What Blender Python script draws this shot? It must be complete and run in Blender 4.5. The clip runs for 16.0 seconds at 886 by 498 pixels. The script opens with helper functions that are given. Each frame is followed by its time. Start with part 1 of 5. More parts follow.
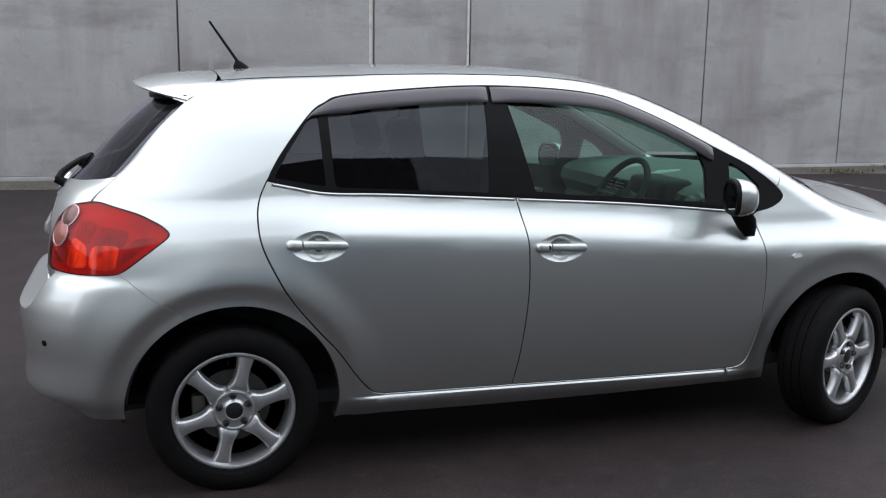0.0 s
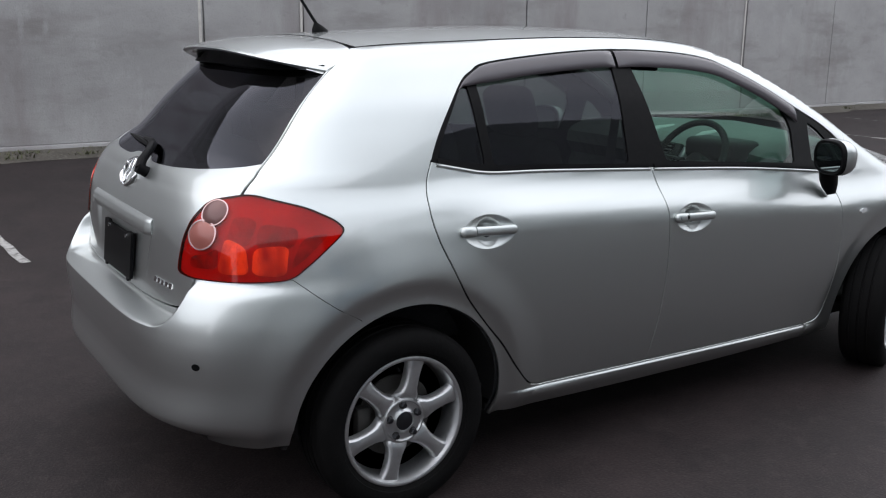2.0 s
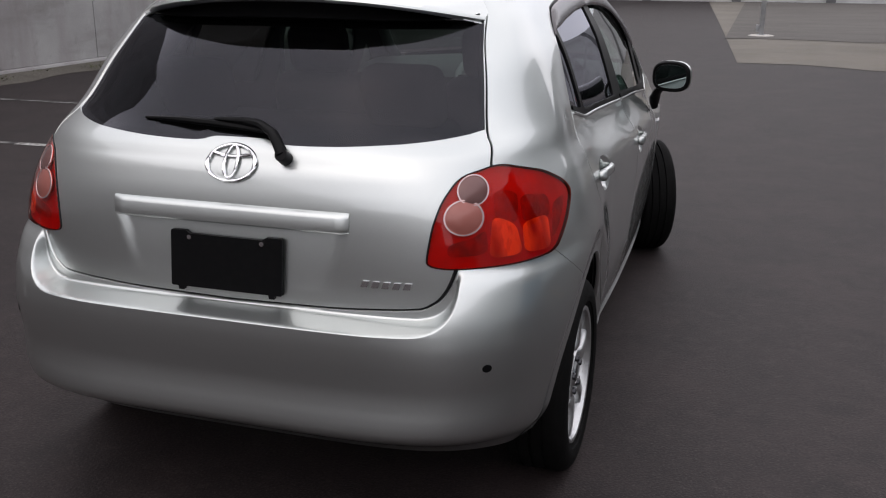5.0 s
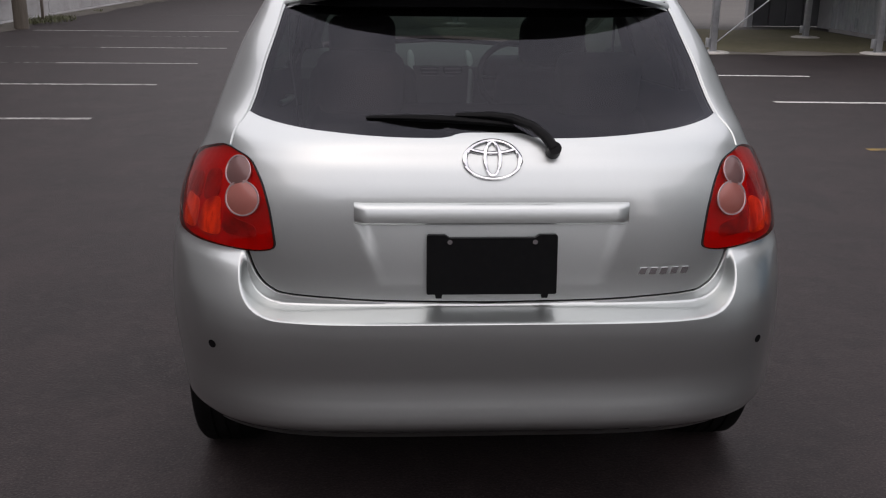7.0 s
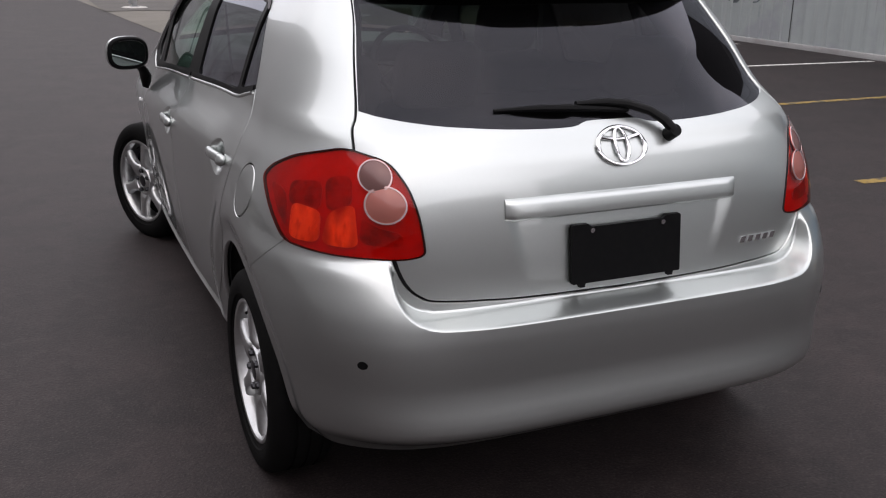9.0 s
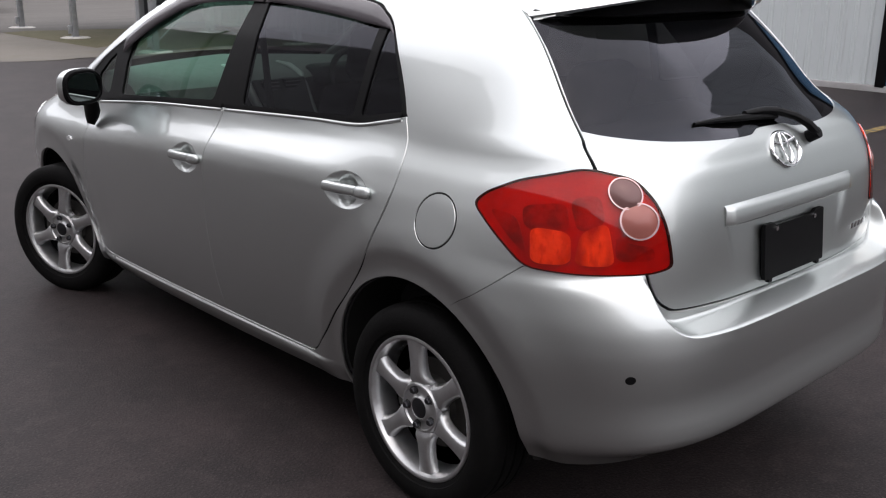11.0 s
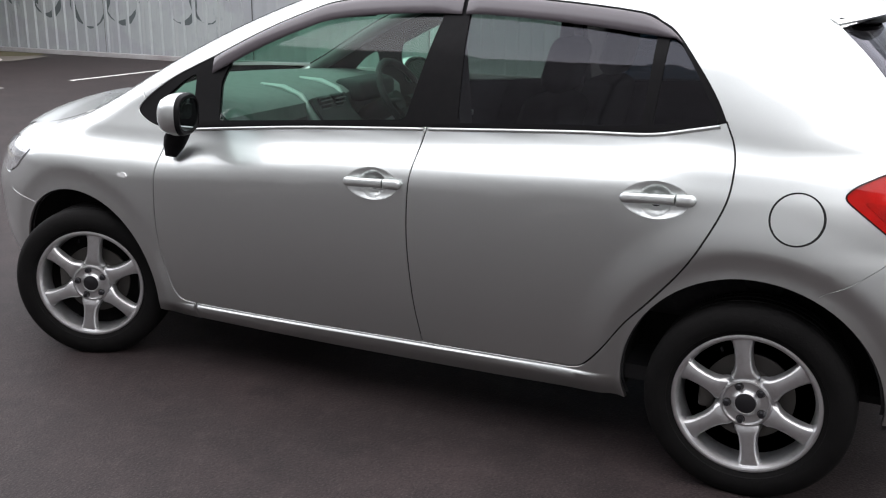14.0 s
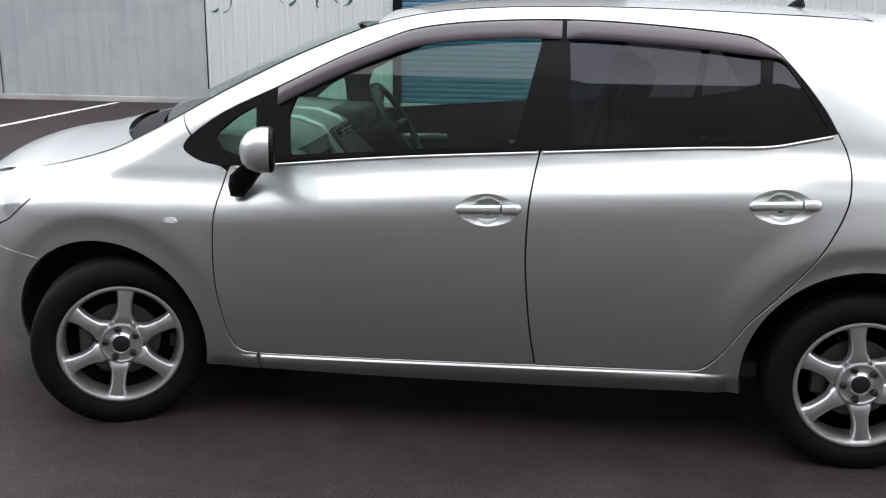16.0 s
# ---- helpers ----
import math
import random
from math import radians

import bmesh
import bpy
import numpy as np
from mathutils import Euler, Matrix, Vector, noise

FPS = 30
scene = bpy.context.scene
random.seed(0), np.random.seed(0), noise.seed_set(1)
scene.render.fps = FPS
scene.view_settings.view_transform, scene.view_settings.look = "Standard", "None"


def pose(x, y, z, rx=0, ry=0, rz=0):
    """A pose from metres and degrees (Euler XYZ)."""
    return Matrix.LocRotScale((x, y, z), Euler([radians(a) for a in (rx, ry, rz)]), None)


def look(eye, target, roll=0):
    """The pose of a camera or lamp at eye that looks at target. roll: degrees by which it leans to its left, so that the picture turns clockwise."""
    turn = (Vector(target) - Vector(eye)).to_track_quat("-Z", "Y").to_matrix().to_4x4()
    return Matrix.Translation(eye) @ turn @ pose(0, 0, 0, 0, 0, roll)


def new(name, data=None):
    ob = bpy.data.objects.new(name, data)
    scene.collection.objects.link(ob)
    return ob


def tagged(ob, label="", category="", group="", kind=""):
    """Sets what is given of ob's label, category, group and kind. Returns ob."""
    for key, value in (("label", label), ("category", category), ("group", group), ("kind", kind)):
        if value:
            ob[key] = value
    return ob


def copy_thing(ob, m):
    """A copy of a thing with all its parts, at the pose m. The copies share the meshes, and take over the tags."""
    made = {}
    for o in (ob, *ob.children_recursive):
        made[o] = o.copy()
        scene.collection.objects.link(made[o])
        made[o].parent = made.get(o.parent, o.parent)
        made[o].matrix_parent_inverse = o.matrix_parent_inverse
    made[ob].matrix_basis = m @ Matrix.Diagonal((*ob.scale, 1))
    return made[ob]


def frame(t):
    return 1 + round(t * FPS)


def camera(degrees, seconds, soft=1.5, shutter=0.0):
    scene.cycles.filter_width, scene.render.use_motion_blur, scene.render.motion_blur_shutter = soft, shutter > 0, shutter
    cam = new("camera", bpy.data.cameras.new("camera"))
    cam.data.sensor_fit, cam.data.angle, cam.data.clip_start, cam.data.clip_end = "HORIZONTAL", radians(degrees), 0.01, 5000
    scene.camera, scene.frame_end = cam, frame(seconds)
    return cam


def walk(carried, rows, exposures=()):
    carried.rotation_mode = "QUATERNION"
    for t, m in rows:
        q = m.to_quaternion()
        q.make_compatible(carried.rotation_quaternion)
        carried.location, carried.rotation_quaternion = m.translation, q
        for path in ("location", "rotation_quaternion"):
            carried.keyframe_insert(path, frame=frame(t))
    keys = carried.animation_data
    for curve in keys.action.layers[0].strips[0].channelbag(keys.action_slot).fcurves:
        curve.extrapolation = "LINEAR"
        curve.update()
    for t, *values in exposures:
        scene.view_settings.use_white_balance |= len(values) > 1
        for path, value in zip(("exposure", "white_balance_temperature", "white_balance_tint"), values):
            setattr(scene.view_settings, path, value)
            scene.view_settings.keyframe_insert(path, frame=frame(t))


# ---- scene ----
# ---- camera ----
cam = camera(49.53, 16.0, soft=1.15)
PATH = [
    (0.0, pose(4.178, -0.265, 1.514, 79.30, -0.89, 72.91)),
    (0.5, pose(4.023, -0.558, 1.511, 79.34, -0.98, 69.56)),
    (1.0, pose(3.849, -0.844, 1.532, 78.65, -1.20, 66.71)),
    (1.5, pose(3.623, -1.128, 1.526, 77.99, -1.01, 63.04)),
    (2.0, pose(3.302, -1.458, 1.528, 76.87, -0.68, 57.18)),
    (2.5, pose(3.053, -1.682, 1.534, 75.92, -0.16, 52.45)),
    (3.0, pose(2.775, -1.904, 1.556, 74.89, 0.57, 46.95)),
    (3.5, pose(2.483, -2.112, 1.530, 74.80, 0.91, 41.37)),
    (3.7, pose(2.334, -2.198, 1.524, 74.66, 0.80, 38.84)),
    (5.8, pose(0.712, -2.958, 1.536, 73.11, 0.17, 8.74)),
    (6.0, pose(0.582, -2.908, 1.523, 72.99, 0.47, 7.53)),
    (6.5, pose(0.202, -2.930, 1.530, 72.95, 0.05, 1.55)),
    (7.0, pose(-0.258, -2.957, 1.513, 73.19, -0.69, -3.08)),
    (7.5, pose(-0.557, -2.932, 1.508, 73.08, -1.28, -8.06)),
    (8.0, pose(-0.875, -2.852, 1.504, 72.98, -1.46, -13.80)),
    (8.2, pose(-0.980, -2.812, 1.506, 72.86, -1.39, -15.76)),
    (10.3, pose(-2.118, -2.188, 1.526, 72.88, -0.48, -36.65)),
    (10.5, pose(-2.226, -2.113, 1.515, 73.24, -0.61, -38.30)),
    (11.0, pose(-2.510, -1.868, 1.517, 73.44, -0.58, -43.07)),
    (11.5, pose(-2.677, -1.623, 1.480, 74.02, -0.49, -45.98)),
    (12.0, pose(-2.872, -1.360, 1.489, 73.87, -0.25, -49.49)),
    (12.5, pose(-3.088, -1.113, 1.489, 74.03, -0.24, -53.47)),
    (13.0, pose(-3.294, -0.829, 1.499, 74.03, -0.36, -57.60)),
    (13.5, pose(-3.456, -0.559, 1.486, 74.33, -0.84, -61.29)),
    (14.0, pose(-3.593, -0.253, 1.506, 74.07, -0.73, -65.50)),
    (14.5, pose(-3.709, 0.062, 1.512, 74.18, -0.71, -69.84)),
    (15.0, pose(-3.799, 0.371, 1.514, 74.59, -0.65, -74.07)),
    (15.5, pose(-3.878, 0.719, 1.499, 75.26, -0.83, -79.01)),
    (16.0, pose(-3.928, 1.034, 1.495, 75.64, -0.71, -83.31)),
]
walk(cam, PATH, [(0.0, -0.03, 6200, 10), (2.0, -0.24, 6300, 11), (3.5, -0.28, 6400, 13), (5.8, -0.60, 6650, 16), (7.0, -0.62, 6650, 17), (8.2, -0.43, 6650, 16), (10.5, -0.13, 6600, 15), (12.0, 0.16, 6550, 13), (14.0, 0.56, 6550, 13), (15.5, 0.48, 6500, 13), (16.0, 0.50, 6480, 13)])

# ---- sky and sun: a bright overcast day ----
world = bpy.data.worlds.new("overcast_sky")
scene.world = world
world.use_nodes = True
wt = world.node_tree
wt.nodes.clear()
w_out = wt.nodes.new("ShaderNodeOutputWorld")
w_bg = wt.nodes.new("ShaderNodeBackground")
w_sky = wt.nodes.new("ShaderNodeTexSky")
w_sky.sky_type, w_sky.sun_disc = "NISHITA", False
w_sky.sun_elevation, w_sky.sun_rotation = radians(58), radians(200)
w_sky.air_density, w_sky.dust_density = 1.0, 4.0
w_mix = wt.nodes.new("ShaderNodeMix")
w_mix.data_type = "RGBA"
w_tc = wt.nodes.new("ShaderNodeTexCoord")
w_cloud = wt.nodes.new("ShaderNodeTexNoise")
w_cloud.inputs["Scale"].default_value, w_cloud.inputs["Detail"].default_value = 2.2, 5.0
w_ramp = wt.nodes.new("ShaderNodeValToRGB")
w_ramp.color_ramp.elements[0].position, w_ramp.color_ramp.elements[0].color = 0.35, (7.6, 7.9, 8.4, 1)
w_ramp.color_ramp.elements[1].position, w_ramp.color_ramp.elements[1].color = 0.68, (12.0, 12.0, 12.2, 1)
wt.links.new(w_tc.outputs["Generated"], w_cloud.inputs["Vector"])
wt.links.new(w_cloud.outputs["Fac"], w_ramp.inputs["Fac"])
w_mix.inputs["Factor"].default_value = 0.85
wt.links.new(w_sky.outputs["Color"], w_mix.inputs["A"])
wt.links.new(w_ramp.outputs["Color"], w_mix.inputs["B"])
wt.links.new(w_mix.outputs["Result"], w_bg.inputs["Color"])
w_bg.inputs["Strength"].default_value = 0.21
wt.links.new(w_bg.outputs["Background"], w_out.inputs["Surface"])

sun = new("sun", bpy.data.lights.new("sun", "SUN"))
sun.data.energy, sun.data.angle, sun.data.color = 0.5, radians(178), (1.0, 0.97, 0.93)
sun.matrix_world = look((3, -2, 8), (0, 0, 0))


# ---- materials ----
def material(name, color, rough=0.5, metal=0.0, coat=0.0, coat_rough=0.03, spec=0.5):
    m = bpy.data.materials.new(name)
    m.use_nodes = True
    b = m.node_tree.nodes["Principled BSDF"]
    b.inputs["Base Color"].default_value = (*color, 1)
    b.inputs["Roughness"].default_value, b.inputs["Metallic"].default_value = rough, metal
    b.inputs["Coat Weight"].default_value, b.inputs["Coat Roughness"].default_value = coat, coat_rough
    b.inputs["Specular IOR Level"].default_value = spec
    return m


def node(m, kind, **inputs):
    n = m.node_tree.nodes.new(kind)
    for key, value in inputs.items():
        n.inputs[key.replace("_", " ")].default_value = value
    return n


def wire(m, a, out, b, into):
    m.node_tree.links.new(a.outputs[out], b.inputs[into])


def mottled(m, layers, bump=0.0, bump_scale=200.0, rough_var=0.0):
    """Vary the base colour by layers of (scale, detail, low, high, dark colour, amount, stretch) in object space, and add a fine bump."""
    b = m.node_tree.nodes["Principled BSDF"]
    tc = node(m, "ShaderNodeTexCoord")
    col = tuple(b.inputs["Base Color"].default_value)
    last = None
    for scale, detail, low, high, dark, amount, stretch in layers:
        mp = node(m, "ShaderNodeMapping", Scale=stretch)
        wire(m, tc, "Object", mp, "Vector")
        nz = node(m, "ShaderNodeTexNoise", Scale=scale, Detail=detail, Roughness=0.62)
        wire(m, mp, "Vector", nz, "Vector")
        rp = node(m, "ShaderNodeMapRange", From_Min=low, From_Max=high, To_Min=0.0, To_Max=amount)
        wire(m, nz, "Fac", rp, "Value")
        mx = m.node_tree.nodes.new("ShaderNodeMix")
        mx.data_type = "RGBA"
        mx.inputs["A"].default_value, mx.inputs["B"].default_value = col, (*dark, 1)
        if last:
            wire(m, last, "Result", mx, "A")
        wire(m, rp, "Result", mx, "Factor")
        last = mx
    if last:
        wire(m, last, "Result", b, "Base Color")
    if bump:
        nz = node(m, "ShaderNodeTexNoise", Scale=bump_scale, Detail=4.0)
        wire(m, tc, "Object", nz, "Vector")
        bp = node(m, "ShaderNodeBump", Strength=bump, Distance=0.01)
        wire(m, nz, "Fac", bp, "Height")
        wire(m, bp, "Normal", b, "Normal")
    return m


ONE = (1, 1, 1)
asphalt = mottled(material("asphalt", (0.0205, 0.0143, 0.0143), 0.66, spec=0.31), [
    (0.35, 5, 0.35, 0.7, (0.0130, 0.0092, 0.0094), 0.8, ONE), (2.0, 6, 0.44, 0.68, (0.0350, 0.0242, 0.0240), 0.75, ONE), (0.9, 6, 0.58, 0.70, (0.0090, 0.0063, 0.0065), 0.75, (1, 0.5, 1)),
    (14, 5, 0.52, 0.66, (0.038, 0.028, 0.028), 0.6, ONE), (5, 6, 0.54, 0.64, (0.0100, 0.0070, 0.0072), 0.6, ONE), (120, 2, 0.52, 0.70, (0.066, 0.053, 0.052), 0.6, ONE), (85, 2, 0.52, 0.68, (0.0060, 0.0046, 0.0048), 0.7, ONE)], 0.28, 110)
slab_mat = mottled(material("old_concrete_ground", (0.16, 0.145, 0.125), 0.9), [
    (0.5, 5, 0.4, 0.7, (0.09, 0.085, 0.07), 0.7, ONE), (3, 5, 0.5, 0.8, (0.13, 0.115, 0.06), 0.6, ONE), (90, 3, 0.45, 0.7, (0.24, 0.22, 0.2), 0.4, ONE)], 0.4, 60)
worn_mat = mottled(material("stained_pavement", (0.100, 0.092, 0.084), 0.9), [
    (0.6, 5, 0.4, 0.7, (0.065, 0.060, 0.055), 0.8, (0.5, 1.6, 1)), (4, 5, 0.5, 0.75, (0.13, 0.12, 0.105), 0.5, ONE)], 0.4, 60)
moss_mat = mottled(material("mossy_ground", (0.095, 0.085, 0.04), 0.95), [
    (1.2, 5, 0.4, 0.7, (0.13, 0.11, 0.07), 0.7, ONE), (9, 5, 0.45, 0.7, (0.05, 0.055, 0.02), 0.7, ONE)], 0.6, 40)
concrete = mottled(material("cast_concrete", (0.345, 0.340, 0.337), 0.85), [
    (0.45, 6, 0.38, 0.68, (0.22, 0.215, 0.215), 0.75, (1, 1, 1.6)), (1.4, 6, 0.45, 0.72, (0.38, 0.375, 0.37), 0.6, (1, 0.7, 1.3)),
    (0.8, 6, 0.52, 0.70, (0.15, 0.135, 0.13), 0.6, (1, 0.6, 2.2)), (2.6, 6, 0.58, 0.68, (0.37, 0.37, 0.37), 0.45, (1, 1.5, 0.8)),
    (0.7, 6, 0.50, 0.68, (0.21, 0.185, 0.186), 0.7, (1, 1.6, 0.35)), (5, 6, 0.60, 0.72, (0.16, 0.155, 0.152), 0.3, ONE), (60, 3, 0.5, 0.8, (0.19, 0.187, 0.184), 0.4, ONE)], 0.25, 50)
footing_mat = mottled(material("pale_concrete", (0.55, 0.53, 0.5), 0.9), [(8, 4, 0.45, 0.7, (0.35, 0.33, 0.3), 0.6, ONE)], 0.4, 60)
joint_mat = material("joint_filler", (0.075, 0.072, 0.07), 0.9)
dirt = mottled(material("gravelly_dirt", (0.085, 0.075, 0.062), 0.95), [
    (1.5, 5, 0.4, 0.7, (0.05, 0.045, 0.035), 0.8, ONE), (35, 4, 0.5, 0.7, (0.19, 0.175, 0.155), 0.6, ONE)], 0.8, 45)
grass = mottled(material("weeds", (0.070, 0.080, 0.034), 0.8), [(5, 3, 0.4, 0.7, (0.11, 0.10, 0.055), 0.7, ONE)])
paint_line = mottled(material("worn_white_road_paint", (0.40, 0.39, 0.375), 0.8), [
    (14, 5, 0.46, 0.60, (0.10, 0.095, 0.09), 0.85, ONE), (90, 3, 0.52, 0.7, (0.2, 0.19, 0.18), 0.6, ONE)], 0.3, 150)
paint_fresh = mottled(material("white_road_paint", (0.62, 0.61, 0.58), 0.8), [
    (14, 5, 0.52, 0.66, (0.16, 0.15, 0.145), 0.8, ONE)], 0.3, 150)
paint_faint = mottled(material("nearly_lost_white_road_paint", (0.16, 0.155, 0.15), 0.85), [
    (9, 5, 0.40, 0.58, (0.020, 0.0165, 0.0165), 1.0, ONE)], 0.3, 150)
paint_yellow = mottled(material("worn_yellow_road_paint", (0.30, 0.20, 0.05), 0.85), [(10, 5, 0.44, 0.6, (0.06, 0.055, 0.05), 0.9, ONE)], 0.3, 150)
sheet = mottled(material("painted_corrugated_steel", (0.325, 0.355, 0.352), 0.5, 0.0, 0.1), [
    (0.45, 5, 0.4, 0.7, (0.27, 0.29, 0.295), 0.7, (1, 1, 0.4)), (0.8, 4, 0.46, 0.56, (0.270, 0.278, 0.300), 0.6, (1, 1, 1.3)), (2.2, 5, 0.55, 0.7, (0.39, 0.41, 0.405), 0.5, (1, 3, 0.2)),
    (3.0, 6, 0.60, 0.72, (0.22, 0.22, 0.21), 0.55, (1, 4, 0.25)), (1.2, 6, 0.62, 0.68, (0.16, 0.20, 0.20), 0.6, (1, 2.0, 0.8))], 0.1, 30)
sheet_pale = mottled(material("pale_corrugated_steel", (0.50, 0.535, 0.54), 0.5, 0.0, 0.1), [
    (0.45, 5, 0.4, 0.7, (0.42, 0.45, 0.455), 0.7, (1, 1, 0.4)), (3.0, 6, 0.60, 0.72, (0.30, 0.31, 0.30), 0.55, (1, 4, 0.25))], 0.1, 30)
shutter_mat = mottled(material("blue_shutter_steel", (0.045, 0.13, 0.22), 0.45), [(2, 5, 0.45, 0.7, (0.09, 0.19, 0.27), 0.6, (1, 1, 3)), (6, 5, 0.6, 0.7, (0.2, 0.28, 0.3), 0.5, ONE)], 0.1, 30)
graffiti_grey = material("dark_grey_spray_paint", (0.075, 0.095, 0.095), 0.7)
graffiti_mat = material("dark_green_spray_paint", (0.02, 0.085, 0.075), 0.6)
galv = mottled(material("galvanised_steel", (0.36, 0.37, 0.38), 0.5, 0.6), [(9, 4, 0.45, 0.7, (0.25, 0.26, 0.27), 0.7, ONE)], 0.1, 60)
grey_wall_mat = mottled(material("grey_panel_wall", (0.115, 0.118, 0.125), 0.8), [(1.2, 5, 0.4, 0.7, (0.08, 0.082, 0.088), 0.7, ONE)], 0.15, 30)
white_wall_mat = mottled(material("dirty_white_wall", (0.42, 0.43, 0.44), 0.8), [(1.2, 5, 0.45, 0.7, (0.27, 0.27, 0.28), 0.7, ONE)], 0.15, 30)
timber = mottled(material("weathered_pole_timber", (0.12, 0.10, 0.08), 0.9), [(3, 5, 0.4, 0.7, (0.07, 0.06, 0.048), 0.8, (6, 6, 0.4))], 0.6, 60)

silver = material("silver_metallic_paint", (0.61, 0.637, 0.627), 0.385, 1.0, 1.0, 0.02)
mottled(silver, [(900, 1, 0.35, 0.75, (0.50, 0.53, 0.518), 0.6, ONE)])
silver.node_tree.nodes["Principled BSDF"].inputs["Coat IOR"].default_value = 1.70
paint_dark = mottled(material("near_black_paint", (0.012, 0.012, 0.014), 0.25, 0.0, 0.8), [(60, 2, 0.4, 0.7, (0.018, 0.017, 0.018), 0.5, ONE)])
black_gap = material("black_gap", (0.008, 0.008, 0.008), 0.9)
trim_black = material("satin_black_trim", (0.005, 0.005, 0.0055), 0.42, spec=0.09)
trim_black = mottled(trim_black, [(40, 3, 0.4, 0.7, (0.008, 0.0077, 0.008), 0.6, ONE)])
rubber = mottled(material("tyre_rubber", (0.0035, 0.0034, 0.0034), 0.75, spec=0.12), [(12, 4, 0.4, 0.7, (0.0065, 0.006, 0.006), 0.7, ONE)], 0.15, 90)
alloy = mottled(material("cast_alloy", (0.58, 0.585, 0.59), 0.36, 0.9, 0.3), [(30, 4, 0.5, 0.75, (0.40, 0.39, 0.38), 0.5, ONE)])
alloy_dark = material("brake_iron", (0.10, 0.095, 0.09), 0.55, 0.7)
nut_mat = material("dark_wheel_nut", (0.05, 0.05, 0.055), 0.3, 0.8)
chrome = material("chrome", (0.80, 0.80, 0.81), 0.12, 1.0)
liner = material("arch_liner", (0.010, 0.010, 0.010), 0.9)
cabin_dark = mottled(material("dark_cabin_trim", (0.028, 0.028, 0.03), 0.75), [(25, 3, 0.4, 0.7, (0.02, 0.02, 0.021), 0.7, ONE)], 0.15, 300)
cabin_grey = mottled(material("grey_cabin_plastic", (0.16, 0.165, 0.165), 0.6), [(25, 3, 0.4, 0.7, (0.12, 0.12, 0.12), 0.6, ONE)], 0.1, 300)
cabin_silver = material("silver_cabin_trim", (0.42, 0.43, 0.43), 0.35, 0.5)
seat_cloth = mottled(material("charcoal_seat_cloth", (0.030, 0.030, 0.033), 0.95), [(60, 4, 0.4, 0.7, (0.05, 0.05, 0.054), 0.7, ONE)], 0.4, 400)
headliner = material("pale_headliner", (0.42, 0.42, 0.40), 0.9)


def pane(name, tint, share, sheen=(1, 1, 1)):
    """Car glass: a clear coat that mirrors, over a tint that lets light through."""
    m = bpy.data.materials.new(name)
    m.use_nodes = True
    t = m.node_tree
    t.nodes.clear()
    out = t.nodes.new("ShaderNodeOutputMaterial")
    tr = t.nodes.new("ShaderNodeBsdfTransparent")
    tr.inputs["Color"].default_value = (*tint, 1)
    gl = t.nodes.new("ShaderNodeBsdfGlossy")
    gl.inputs["Roughness"].default_value = 0.015
    gl.inputs["Color"].default_value = (*sheen, 1)
    lw = t.nodes.new("ShaderNodeLayerWeight")
    lw.inputs["Blend"].default_value = 0.5
    pw = t.nodes.new("ShaderNodeMath")
    pw.operation = "POWER"
    pw.inputs[1].default_value = 5.0
    fr = t.nodes.new("ShaderNodeMapRange")
    fr.inputs["To Min"].default_value = ((share - 1) / (share + 1)) ** 2
    t.links.new(lw.outputs["Facing"], pw.inputs[0])
    t.links.new(pw.outputs["Value"], fr.inputs["Value"])
    mx = t.nodes.new("ShaderNodeMixShader")
    t.links.new(fr.outputs["Result"], mx.inputs["Fac"])
    t.links.new(tr.outputs["BSDF"], mx.inputs[1])
    t.links.new(gl.outputs["BSDF"], mx.inputs[2])
    t.links.new(mx.outputs["Shader"], out.inputs["Surface"])
    return m


glass_green = pane("green_tinted_glass", (0.50, 0.70, 0.61), 1.5)
glass_dark = pane("dark_privacy_glass", (0.19, 0.19, 0.187), 1.47, (0.90, 0.90, 1.0))
visor_mat = material("smoked_acrylic", (0.070, 0.061, 0.069), 0.24, spec=0.7)
lens_red = pane("clear_red_lens", (0.94, 0.21, 0.085), 1.38)
reflector_red = mottled(material("red_reflector", (0.47, 0.011, 0.012), 0.40, 0.1), [(9, 3, 0.42, 0.62, (0.30, 0.008, 0.010), 0.7, ONE)], 0.2, 25)
reflector_dark = mottled(material("dark_red_reflector", (0.18, 0.006, 0.007), 0.35, 0.2), [(16, 3, 0.40, 0.60, (0.36, 0.011, 0.011), 0.9, ONE)], 0.3, 40)
reflector_amber = mottled(material("amber_reflector", (1.0, 0.80, 0.42), 0.30, 0.2), [(9, 2, 0.44, 0.60, (0.34, 0.04, 0.03), 0.95, (1, 1, 0.5)), (50, 2, 0.50, 0.64, (0.55, 0.22, 0.10), 0.5, (1, 1, 0.3))], 0.4, 40)
lens_clear = material("clear_lamp_lens", (0.17, 0.085, 0.08), 0.25, 0.2, 0.2, 0.05)
lens_pink = material("pale_pink_lamp_lens", (0.34, 0.115, 0.095), 0.25, 0.1, 0.25, 0.05)
lens_marker = material("pale_marker_lens", (0.62, 0.63, 0.63), 0.12, 0.0, 1.0)
ring_mat = material("pinkish_chrome_ring", (0.62, 0.42, 0.41), 0.25, 0.7)
lens_white = mottled(material("headlamp_lens", (0.58, 0.60, 0.61), 0.10, 0.5, 1.0, 0.02), [(9, 2, 0.48, 0.6, (0.26, 0.27, 0.28), 0.8, ONE)])
mirror_glass = material("mirror_glass", (0.34, 0.39, 0.385), 0.02, 1.0)


